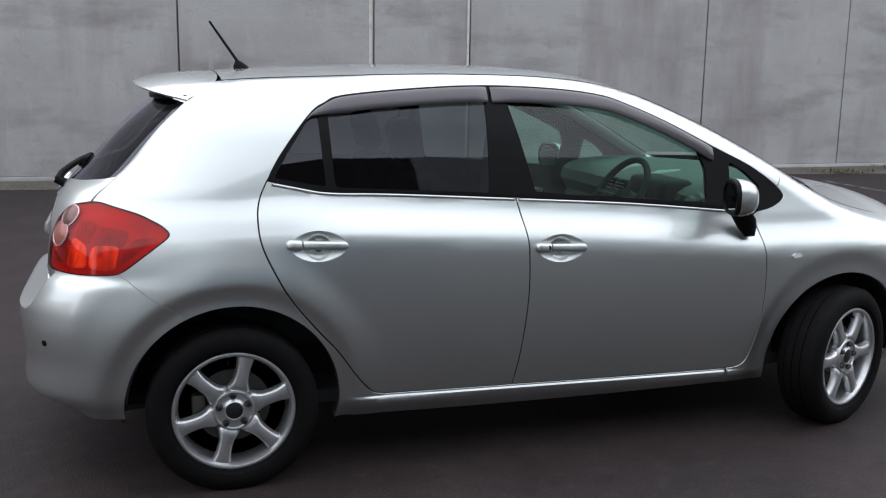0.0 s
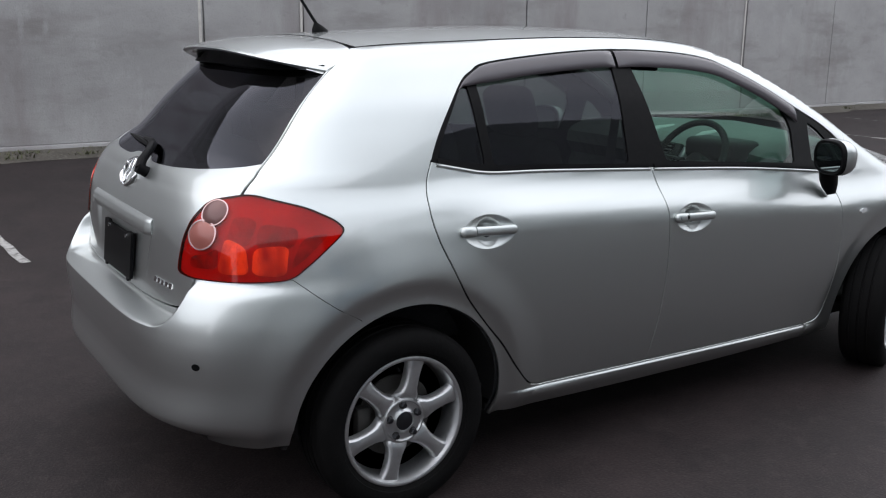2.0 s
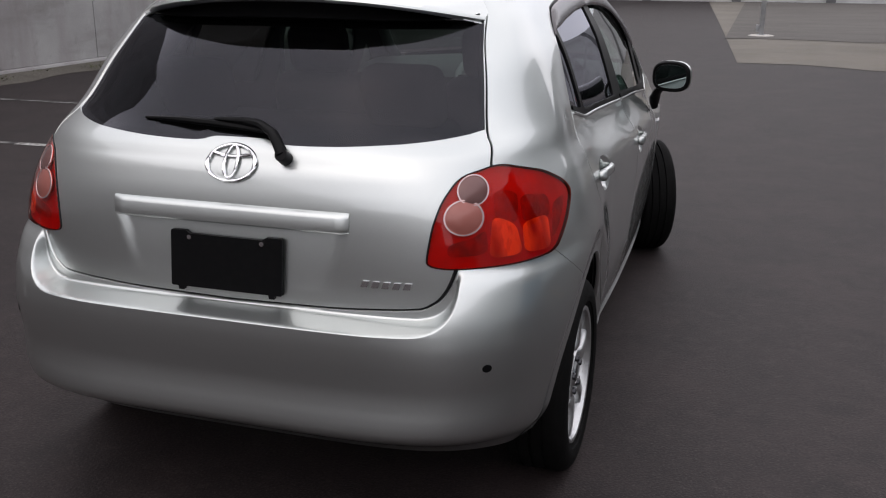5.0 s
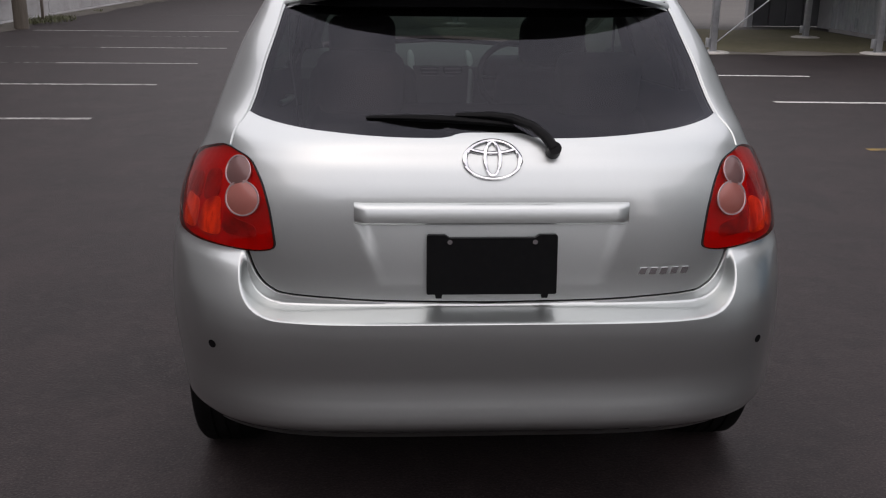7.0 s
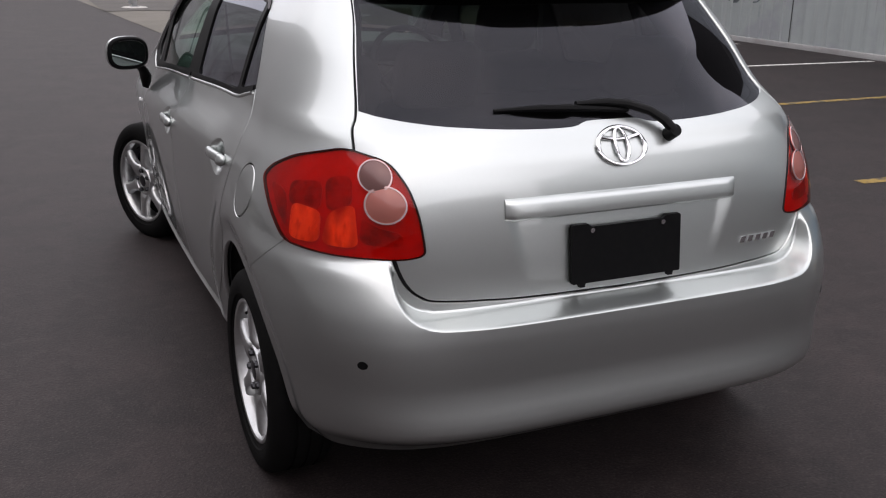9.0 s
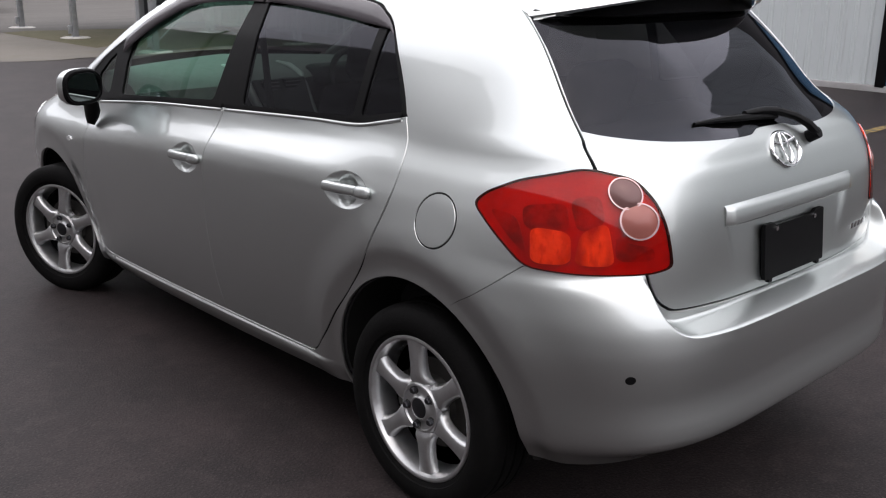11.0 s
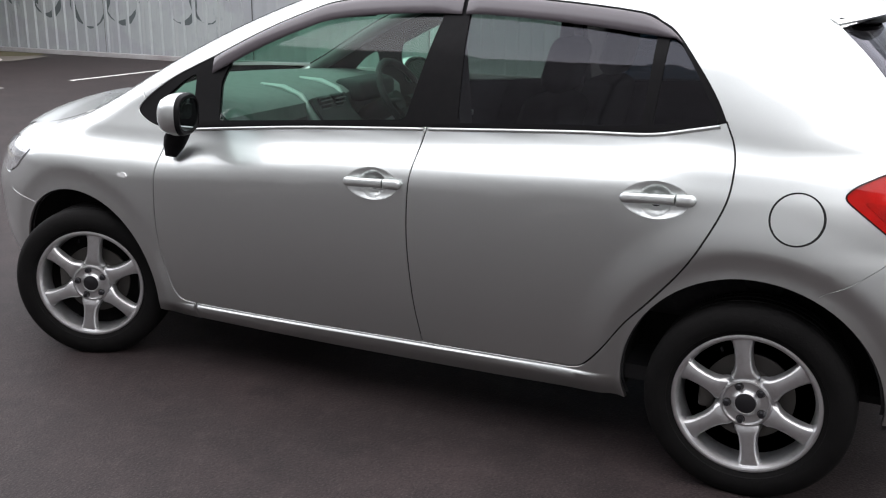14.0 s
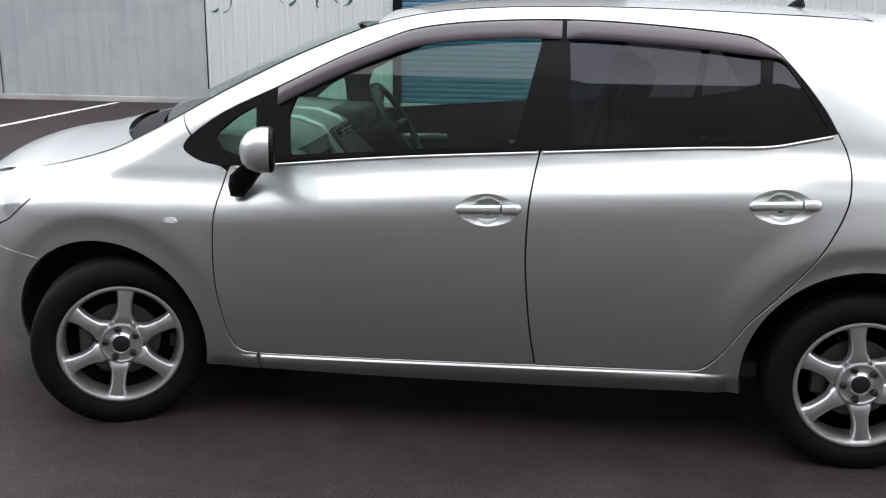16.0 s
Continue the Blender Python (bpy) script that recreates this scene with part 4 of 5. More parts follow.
front_pane = S((1.160, 1.050), (1.083, 1.386), (1.105, 1.420), (1.30, 1.408), (1.50, 1.380), (1.62, 1.345), (1.770, 1.285), (1.90, 1.212), (1.935, 1.12), (1.925, 0.990))
rear_pane_side = S((0.975, 1.052), (0.995, 1.420), (0.734, 1.412), (0.44, 1.385), (0.375, 1.345), (0.384, 1.083))
quarter_pane = S((0.352, 1.086), (0.338, 1.345), (0.300, 1.322), (0.225, 1.215), (0.165, 1.120))
corner_pane = S((2.045, 0.985), (2.052, 1.150), (2.12, 1.112), (2.20, 1.045), (2.17, 1.00), (2.10, 0.980))
front_pane, rear_pane_side, quarter_pane, corner_pane = rounded(front_pane, 0.02), rounded(rear_pane_side, 0.02), rounded(quarter_pane, 0.015), rounded(corner_pane, 0.02)

# ---- the car ----
car = thing("car", "silver metallic five-door hatchback with tinted rear windows", "car")


def both(name, me, mat, parents, label=""):
    """A part for each side."""
    a = part(name, me, mat, parents[0], label)
    b = part(name, mirrored(me), mat, parents[1], label)
    return a, b


CC = (car, car)
sill_line = [(U1 + y - GY0, float(sill_z(y))) for y in np.linspace(0.36, 2.20, 40)]
SILL = [[(u, z - d) for u, z in sill_line] for d in (0.0005, 0.004, 0.008, 0.0125)]
FLARE_R, FLARE_F = [ring_at(0.885, 0.0, 0.31, r, r) for r in (0.468, 0.440, 0.412, 0.388)], [ring_at(0.82, 2.6, 0.31, r, r) for r in (0.468, 0.440, 0.412, 0.388)]
CREST = []
for z in (0.598, 0.609):
    half = [(u, z) for u in np.linspace(0.0, 0.50, 20)] + [(0.50 + 0.4 * t, z + 0.057 * t * t * (3 - 2 * t)) for t in np.linspace(0.05, 1, 16)]
    CREST.append([(-u, q) for u, q in half[:0:-1]] + half)
for c in (-0.002, -0.005, -0.008, -0.011, -0.014, -0.018, -0.022):
    rim = [(x, 0.642 - c) for x in np.linspace(0.0, 0.46, 12)]
    for a in np.linspace(-88, 5, 22):
        lo, hi = 0.0, 0.4
        for _ in range(24):
            mid = (lo + hi) / 2
            px, pz = 0.47 + mid * math.cos(radians(a)), 0.79 + mid * math.sin(radians(a))
            lo, hi = (mid, hi) if smax(px - .645, .642 - pz, .11) < c else (lo, mid)
        rim.append((px, pz))
    half = B(*rim)
    CREST.append([(-u, q) for u, q in half[:0:-1]] + half)
side = both("side_panel", sheet_mesh("side_panel", on(0), grown(side_panel, -GAP), [grown(front_door, GAP), grown(rear_door, GAP), dlo, ARCH_R, grown(lamp, GAP * 0.5), grown(FLAP, GAP * 0.8)], lines=SILL + FLARE_R), silver, CC)
OVAL_F, OVAL_R = circle(U1 - GY0 + 1.240, 0.842, 0.097, 0.053), circle(U1 - GY0 + 0.308, 0.884, 0.100, 0.054)
fdoor = both("front_door", sheet_mesh("front_door", on(0), grown(front_door, -GAP), [dlo, OVAL_F], lines=FLARE_R), silver, CC, "silver front door")
rdoor = both("rear_door", sheet_mesh("rear_door", on(0), grown(rear_door, -GAP), [dlo, OVAL_R], lines=FLARE_R), silver, CC, "silver rear door")
both("front_fender", sheet_mesh("front_fender", on(0), grown(fender, -GAP), [grown(front_door, GAP), dlo, ARCH_F, grown(head_lamp, GAP)], lines=SILL + FLARE_F), silver, CC)
part("fuel_flap", mirrored(sheet_mesh("fuel_flap", on(0.0005), grown(FLAP, -GAP * 0.8))), silver, car, "round silver fuel flap")
part("flap_surround", mirrored(sheet_mesh("flap_surround", on(-0.003), grown(FLAP, 0.010), (), 0.02, 0.0)), black_gap, car)
part("side_patch", sheet_mesh("side_patch", on(0.0), grown(FLAP, GAP)), silver, car)
tailgate = part("tailgate", sheet_mesh("tailgate", on(0), grown(gate, -GAP), [rear_pane, grown(lamp, GAP * 0.5), [(-u, z) for u, z in grown(lamp, GAP * 0.5)]], 0.014), silver, car, "silver tailgate")
rbumper = part("rear_bumper", sheet_mesh("rear_bumper", on(0), grown(bumper, GAP * 0.45), [grown(gate, GAP), ARCH_R, [(-u, z) for u, z in ARCH_R], grown(lamp, GAP * 0.5), [(-u, z) for u, z in grown(lamp, GAP * 0.5)]], 0.011, lines=CREST), silver, car, "silver rear bumper")
both("front_bumper", sheet_mesh("front_bumper", on(0), grown(nose_half, GAP * 0.4), [ARCH_F, grown(head_lamp, GAP)], 0.04), silver, CC)

both("nose_panel", sheet_mesh("nose_panel", on(-0.006), [rail(y) for y in np.linspace(2.70, 3.02, 8)] + K((0.50, 3.15, 0.87), (0.45, 3.28, 0.80), (0.58, 3.14, 0.72), (0.70, 3.0, 0.74), (0.78, 2.84, 0.80)), (), 0.03, 0.0), silver, CC)

# dark shell behind the panels: gaps and inner trim
inner_side = [rail(y) for y in np.linspace(0.0, 3.0, 60)] + K((0.6, 3.12, 0.7), (0.78, 2.9, 0.3)) + S((2.236, 0.21), (0.36, 0.22)) + K((0.80, -0.40, 0.30), (0.70, -0.55, 0.30), (0.62, -0.58, 0.60), (0.62, -0.58, 0.80)) + gate_half[16:]
both("inner_trim", sheet_mesh("inner_trim", on(-0.022), inner_side, [front_pane, rear_pane_side, quarter_pane, corner_pane, grown(ARCH_R, -0.004), grown(ARCH_F, -0.004)], 0.05, 0.0), cabin_dark, CC)
part("tailgate_lining", sheet_mesh("tailgate_lining", on(-0.022), grown(gate, 0.004), [grown(rear_pane, -0.012)], 0.025, 0.0), cabin_dark, tailgate)

def gap_strip(line, name, owners):
    """A black strip behind a shut line: the gap's shade put into colour."""
    a, b = [(u - 0.012, z) for u, z in line], [(u + 0.012, z) for u, z in line]
    both(name, sheet_mesh(name, on(-0.005), a + b[::-1], (), 0.03, 0.0), black_gap, owners)


gap_strip(mid_seam[1:-1], "door_seal", CC)
gap_strip(rear_seam[2:-6], "door_seal", CC)
gap_strip(fore_seam[2:-7], "door_seal", CC)

# window frames, panes, visors
both("window_frame", sheet_mesh("window_frame", on(-0.004), grown(dlo, -0.001), [front_pane, rear_pane_side, quarter_pane, corner_pane], 0.03, 0.010), trim_black, CC)
for nm, outline, mat, owners, txt in (("front_window", front_pane, glass_green, fdoor, "clear green-tinted side window"), ("rear_window", rear_pane_side, glass_dark, rdoor, "dark privacy glass"),
                                      ("quarter_window", quarter_pane, glass_dark, rdoor, "dark privacy glass"), ("corner_window", corner_pane, glass_green, CC, "small green-tinted window")):
    for ob in both(nm, sheet_mesh(nm, on(-0.009), grown(outline, 0.004), (), 0.05, 0.0), mat, owners, txt):
        ob.visible_shadow = True
part("rear_screen", sheet_mesh("rear_screen", on(-0.003), grown(rear_pane, -0.001), (), 0.04, 0.006), glass_dark, tailgate, "dark privacy glass rear screen")


def strip(line, w0, w1, off, name, mat, owners, label="", thick=0.006):
    """A moulding along a line on the skin, from w0 below it to w1 above."""
    a = [(u, z + w1) for u, z in line]
    b = [(u, z + w0) for u, z in line]
    return both(name, sheet_mesh(name, on(off), a + b[::-1], (), 0.02, thick), mat, owners, label)


strip(cut(belt, 1.09, 2.10, 40), -0.004, 0.011, 0.003, "belt_moulding", trim_black, fdoor)
strip(cut(belt, 0.165, 1.06, 40), -0.004, 0.011, 0.003, "belt_moulding", trim_black, rdoor)


def bead(y0, y1, owners):
    """The rolled upper edge of a door skin."""
    line = cut(belt, y0, y1, 36)
    p, n = skin(np.array([u for u, z in line]), np.array([z - 0.0095 for u, z in line]), np.full(36, 0.0005))
    bm = sweep([tuple(q) for q in p], 0.0062, 8)
    me = bpy.data.meshes.new("door_top_edge")
    bm.to_mesh(me)
    bm.free()
    me.polygons.foreach_set("use_smooth", [True] * len(me.polygons))
    other = me.copy()
    other.transform(Matrix.Diagonal((-1, 1, 1, 1)))
    other.flip_normals()
    part("door_top_edge", me, silver, owners[0])
    part("door_top_edge", other, silver, owners[1])


bead(1.085, 2.115, fdoor)
bead(0.155, 1.067, rdoor)


def visor(y0, y1, name, owners):
    """A smoked rain guard that stands off the top of the window."""
    ys = np.linspace(y0, y1, 34)
    tops = np.array([at_y(dlo_top[24:], y) for y in ys]) - 0.008
    ends = np.minimum(1, np.minimum((ys - min(y0, y1)) / 0.10, (max(y0, y1) - ys) / 0.03))
    drop = np.clip(tops - np.array([at_y(dlo_top[24:], 0.443) - 0.066 + 0.0965 * (y - 0.443) if y < 0.443 else -9 for y in ys]), 0.003, 0.058)
    prof = [(0.0, 0.004), (0.12, 0.012), (0.42, 0.016), (0.85, 0.013), (0.97, 0.0085), (1.0, 0.005), (0.94, 0.005), (0.45, 0.011), (0.0, 0.001)]
    secs = []
    for y, t, d, e in zip(ys, tops, drop, ends):
        z = np.array([t - d * f for f, o in prof])
        p, n = skin(np.full(len(prof), U1 + y - GY0), z, np.array([o * (0.35 + 0.65 * e) for f, o in prof]))
        secs.append([tuple(q) for q in p])
    bm = loft(secs)
    bmesh.ops.recalc_face_normals(bm, faces=bm.faces)
    me = bpy.data.meshes.new(name)
    bm.to_mesh(me)
    bm.free()
    me.polygons.foreach_set("use_smooth", [True] * len(me.polygons))
    me.set_sharp_from_angle(angle=radians(40))
    a = part(name, me, visor_mat, owners[0], "smoked acrylic rain guard")
    m2 = me.copy()
    m2.transform(Matrix.Diagonal((-1, 1, 1, 1)))
    m2.flip_normals()
    b = part(name, m2, visor_mat, owners[1], "smoked acrylic rain guard")
    return a, b


visor(1.02, 1.975, "rain_guard", fdoor)
visor(0.296, 1.005, "rain_guard", rdoor)


# roof, windscreen, bonnet
def roof_sheet(name, ys, trim_x, off=0.0, nx=28, margin=GAP, bow=0.0):
    verts, norms = [], []
    for y in ys:
        xr = float(rail_x(y)) - margin - trim_x
        xs = np.linspace(-xr, xr, nx)
        yy = y + bow * (1 - (xs / 0.65) ** 2)
        p = np.stack([xs, yy, top_at(xs, yy)], -1)
        n = slope(p)
        verts += [tuple(q) for q in p + n * off]
        norms += [tuple(q) for q in n]
    faces = [(i * nx + k, i * nx + k + 1, (i + 1) * nx + k + 1, (i + 1) * nx + k) for i in range(len(ys) - 1) for k in range(nx - 1)]
    return mesh_of(name, verts, faces, norms)


roof = part("roof", roof_sheet("roof", np.linspace(0.012, 1.66, 56), 0.0, bow=0.0), silver, car, "silver roof panel")
part("windscreen", roof_sheet("windscreen", np.linspace(1.67, 2.40, 26), 0.015, -0.004, bow=0.14), glass_green, car, "green-tinted windscreen")
for sx in (1, -1):
    for a, b, nm in ((1.66, 2.41, "screen_edge"),):
        pts = []
        for y in np.linspace(a, b, 24):
            x = (float(rail_x(y)) - 0.008) * sx
            pts.append((x, y, float(top_at(x, y)) - 0.004))
        part(nm, sweep(pts, 0.012, 6, flat=0.5), trim_black, car)
part("cowl", roof_sheet("cowl", np.linspace(2.42, 2.56, 8), 0.03, -0.012, bow=0.14), trim_black, car, "black plastic cowl at the windscreen's foot")
part("bonnet", roof_sheet("bonnet", np.linspace(2.53, 3.10, 22), 0.0, 0.0, bow=0.20), silver, car, "silver bonnet")
part("headlining", roof_sheet("headlining", np.linspace(0.05, 1.68, 20), 0.0, -0.03, bow=0.02), headliner, car)

# roof ditch seams and the aerial
for sx in (1, -1):
    pts = [(sx * float(rail_x(y)), y, float(top_at(rail_x(y), y)) - 0.0015) for y in np.linspace(0.0, 1.66, 30)]
    part("roof_seam", sweep(pts, 0.0022, 6), black_gap, roof)
aerial = part("aerial", loft([[(0.02 * math.cos(a) * s, 0.134 + dy + 0.034 * math.sin(a) * s, z) for a in np.linspace(0, math.tau, 16, endpoint=False)] for s, dy, z in ((1.0, 0, 1.494), (0.92, -0.004, 1.506), (0.5, -0.012, 1.522), (0.25, -0.018, 1.53))]), trim_black, car, "black rubber roof aerial")
part("mast", sweep([(0, 0.118, 1.525), (0, 0.062, 1.606), (0, 0.006, 1.688)], [0.0062, 0.0055, 0.0045], 8), trim_black, aerial)


# ---- details of the car ----
def pair(name, bm, mat, owners, label=""):
    """A part built for the right side, and its mirror image."""
    a = part(name, bm, mat, owners[0], label)
    me = a.data.copy()
    me.transform(Matrix.Diagonal((-1, 1, 1, 1)))
    me.flip_normals()
    b = part(name, me, mat, owners[1], label)
    return a, b


def skin_at(u, z, off):
    p, n = skin(np.array([u]), np.array([z]), np.array([off]))
    return Vector(p[0]), Vector(n[0])


def side_at(y, z, off):
    return skin_at(U1 + y - GY0, z, off)[0]


# door handles: a dished recess and a bar across it
def bowl(cu, cz, a, b, depth):
    def place(u, z):
        r = np.clip(1 - ((u - cu) / a) ** 2 - ((z - cz) / b) ** 2, 0, 1)
        p, n = skin(u, z)
        q = p - n * (depth * r)[:, None]
        du, dz = 0.001, 0.001

        def pt(uu, zz):
            rr = np.clip(1 - ((uu - cu) / a) ** 2 - ((zz - cz) / b) ** 2, 0.002, 1)
            pp, nn = skin(uu, zz)
            return pp - nn * (depth * rr)[:, None]
        nn = np.cross(pt(u + du, z) - pt(u - du, z), pt(u, z + dz) - pt(u, z - dz))
        nn /= np.linalg.norm(nn, axis=1, keepdims=True) + 1e-9
        nn *= np.sign((nn * n).sum(1))[:, None]
        return q, nn
    return place


def scooped(cu, cz, a, b):
    """A lens-shaped dish with a deeper round scoop in its middle."""
    def depth(u, z):
        r = np.clip(1 - np.abs((u - cu) / a) ** 1.8 - ((z - cz) / b) ** 2, 0, 1)
        q = np.clip(1 - ((u - cu) ** 2 + (z - cz) ** 2) / (b * 0.93) ** 2, 0, 1)
        return 0.011 * np.minimum(1, r * 1.5) ** 0.9 + 0.012 * q * q * (3 - 2 * q)

    def pt(u, z):
        p, n = skin(u, z)
        return p - n * depth(u, z)[:, None], n

    def place(u, z):
        q, n = pt(u, z)
        e = 0.0012
        nn = np.cross(pt(u + e, z)[0] - pt(u - e, z)[0], pt(u, z + e)[0] - pt(u, z - e)[0])
        nn /= np.linalg.norm(nn, axis=1, keepdims=True) + 1e-9
        nn *= np.sign((nn * n).sum(1))[:, None]
        return q, nn
    return place


def capsule(y0, z0, y1, z1, off, half, thick, n=18, round0=0.6, round1=0.9):
    """A bar with rounded ends along the door, half high and thick."""
    secs, length = [], abs(y1 - y0)
    for t in np.linspace(0, 1, 26):
        t = 0.5 - 0.5 * math.cos(math.pi * t)
        d0, d1 = t * length, (1 - t) * length
        k = min(1.0, math.sqrt(max(0.0, 1 - max(0, 1 - d0 / (half * round0)) ** 2)), math.sqrt(max(0.0, 1 - max(0, 1 - d1 / (half * round1)) ** 2)))
        k = max(k, 0.06)
        c, m = skin_at(U1 + y0 + (y1 - y0) * t - GY0, z0 + (z1 - z0) * t, off + 0.006 * math.sin(math.pi * t))
        up = Vector((0, 0, 1)) - m * m.z
        up.normalize()
        ring = []
        for j in range(n):
            ca, sa = math.cos(math.tau * j / n), math.sin(math.tau * j / n)
            ring.append(c + up * half * k * math.copysign(abs(ca) ** 0.75, ca) + m * thick * k * math.copysign(abs(sa) ** 0.85, sa))
        secs.append(ring)
    return loft(secs)


for owners, cy, cz, a, b, y0, z0, y1, z1 in ((fdoor, 1.240, 0.842, 0.097, 0.053, 1.345, 0.842, 1.128, 0.849), (rdoor, 0.308, 0.884, 0.100, 0.054, 0.412, 0.884, 0.190, 0.892)):
    cu = U1 + cy - GY0
    both("handle_recess", sheet_mesh("handle_recess", scooped(cu, cz, a, b), grown(circle(cu, cz, a, b), -0.0005), (), 0.0045, 0.0), silver, owners)
    gap = 0.30 if cy > 1 else 0.26
    ym, zm = y1 + (y0 - y1) * gap, z1 + (z0 - z1) * gap
    pair("door_handle", capsule(y0, z0, ym + 0.0008, zm, 0.004, 0.0155, 0.011, round0=1.2, round1=0.18), silver, owners, "silver door handle bar")
    pair("handle_cap", capsule(ym - 0.0008, zm, y1, z1, 0.006, 0.0175, 0.012, round0=0.18, round1=0.9), silver, owners)
    foot = [side_at(y1 + 0.025, z1, -0.02), side_at(y1 + 0.025, z1, 0.006)]
    pair("handle_foot", sweep(foot, 0.010, 10), silver, owners)
    foot = [side_at(y0 - 0.016, z0, -0.02), side_at(y0 - 0.016, z0, 0.006)]
    pair("handle_foot", sweep(foot, 0.009, 10), silver, owners)
    if cy > 1:
        for dy, r in ((0.022, 0.0085), (0.050, 0.0085)):
            p, n = skin_at(U1 + y1 + dy - GY0, z1 - 0.001, 0.0185)
            part("lock_cylinder", sweep([p - n * 0.006, p + n * 0.0035], r, 14), trim_black, fdoor[0], "dark key lock in the handle")

# tail lamps: red lens, reflector cells, two round lamps
lamps = both("tail_lamp", sheet_mesh("tail_lamp", on(0.006), grown(lamp, -0.0006), (), 0.015, 0.010), lens_red, CC, "glossy red tail lamp with orange cells")
both("reflector", sheet_mesh("reflector", on(-0.004), grown(lamp, -0.0015), (), 0.015, 0.0), reflector_red, lamps, "mottled red reflector")
both("lamp_gasket", sheet_mesh("lamp_gasket", on(0.0025), grown(lamp, 0.0008), [grown(lamp, -0.0018)], 0.012, 0.01), black_gap, lamps)
for nm, pts, mat in (("orange_cell", ((0.762, -0.458, 0.900), (0.814, -0.374, 0.905), (0.831, -0.393, 0.818), (0.780, -0.482, 0.822)), reflector_amber),
                     ("orange_cell", ((0.700, -0.526, 0.926), (0.748, -0.476, 0.900), (0.777, -0.488, 0.822), (0.702, -0.558, 0.820)), reflector_amber),
                     ("dark_cell", ((0.748, -0.432, 0.966), (0.800, -0.330, 0.950), (0.822, -0.362, 0.896), (0.765, -0.459, 0.898)), reflector_dark),
                     ("dark_cell", ((0.688, -0.480, 0.988), (0.738, -0.428, 0.974), (0.752, -0.470, 0.898), (0.703, -0.520, 0.918)), reflector_dark),
                     ("dark_cell", ((0.818, -0.333, 0.925), (0.836, -0.250, 0.935), (0.840, -0.330, 0.870), (0.833, -0.385, 0.834)), reflector_dark),
                     ("dark_cell", ((0.66, -0.57, 0.872), (0.688, -0.545, 0.895), (0.702, -0.56, 0.832), (0.60, -0.597, 0.826), (0.60, -0.592, 0.86)), reflector_dark)):
    both(nm, sheet_mesh(nm, on(-0.0015 if mat is reflector_dark else -0.0005), rounded(K(*pts), 0.020), (), 0.015, 0.003), mat, lamps)
for (x, y, z), r, mat in (((0.634, -0.515, 0.987), 0.036, lens_clear), ((0.622, -0.552, 0.924), 0.043, lens_pink)):
    cu = around(x, y) + 0.004
    both("lamp_ring", sheet_mesh("lamp_ring", on(0.0082), circle(cu, z, r * 0.71, r), [circle(cu, z, r * 0.65, r * 0.92)], 0.008, 0.006), ring_mat, lamps)
    both("round_lamp", sheet_mesh("round_lamp", bowl(cu, z, r * 0.90, r * 1.27, -0.014), circle(cu, z, r * 0.655, r * 0.925), (), 0.006, 0.0), mat, lamps, "round clear lamp")

# tailgate: garnish bar, plate, badge, script bars
secs = []
for x in np.linspace(-0.348, 0.348, 41):
    k = min(1.0, (0.352 - abs(x)) / 0.02) ** 0.5
    secs.append([(x, float(tail_at(abs(x), 0.93)) - o * k, z) for z, o in ((0.930, -0.02), (0.927, 0.007), (0.922, 0.0165), (0.914, 0.0205), (0.890, 0.0240), (0.881, 0.0242), (0.876, 0.0195), (0.874, -0.025))])
part("garnish_bar", loft(secs), silver, tailgate, "silver bar over the plate")


def plate_at(x, z, d):
    return (x, -0.633 - 0.10 * (0.847 - z) - d, z)


plate = part("plate_holder", extrude([(-0.166, 0.699), (-0.166, 0.845), (-0.162, 0.849), (-0.120, 0.849), (-0.108, 0.841), (0.108, 0.841), (0.120, 0.849), (0.162, 0.849), (0.166, 0.845), (0.166, 0.699), (0.163, 0.696), (0.145, 0.696), (0.143, 0.686), (0.128, 0.686), (0.126, 0.696), (-0.126, 0.696), (-0.128, 0.686), (-0.143, 0.686), (-0.145, 0.696), (-0.163, 0.696)], -0.002, 0.010, plate_at), trim_black, car, "blank black number plate holder")
for sx in (-1, 1):
    part("screw", sweep([plate_at(sx * 0.108, 0.832, 0.008), plate_at(sx * 0.108, 0.832, 0.014)], 0.0065, 12), chrome, plate)


def oval_ring(cx, cz, rx, rz, tube, off, n=48, flat=0.7):
    pts = []
    for k in range(n):
        a = math.tau * k / n
        x, z = cx + rx * math.cos(a), cz + rz * math.sin(a)
        pts.append((x, float(tail_at(abs(x), z)) - off, z))
    return sweep(pts, tube, 8, True, None, flat)


badge = part("badge", oval_ring(0.0, 1.031, 0.070, 0.044, 0.0068, 0.006), chrome, car, "plain oval chrome badge")
part("badge_oval", oval_ring(0.0, 1.034, 0.019, 0.038, 0.0052, 0.0075), chrome, badge)
part("badge_bar", sweep([(x, float(tail_at(abs(x), 1.054)) - 0.008, 1.046 + 0.35 * x * x * 8) for x in np.linspace(-0.058, 0.058, 14)], 0.0052, 8), chrome, badge)
for k in range(5):
    x0, slant = 0.380 + 0.028 * k, 0.006
    bm = extrude([(x0, 0.740), (x0 + 0.018, 0.740), (x0 + 0.018 + slant, 0.757), (x0 + slant, 0.757)], -0.001, 0.004, lambda p, q, d: (p, float(tail_at(p, q)) - d, q))
    part("script_bar", bm, chrome, tailgate, "small slanted chrome bar")

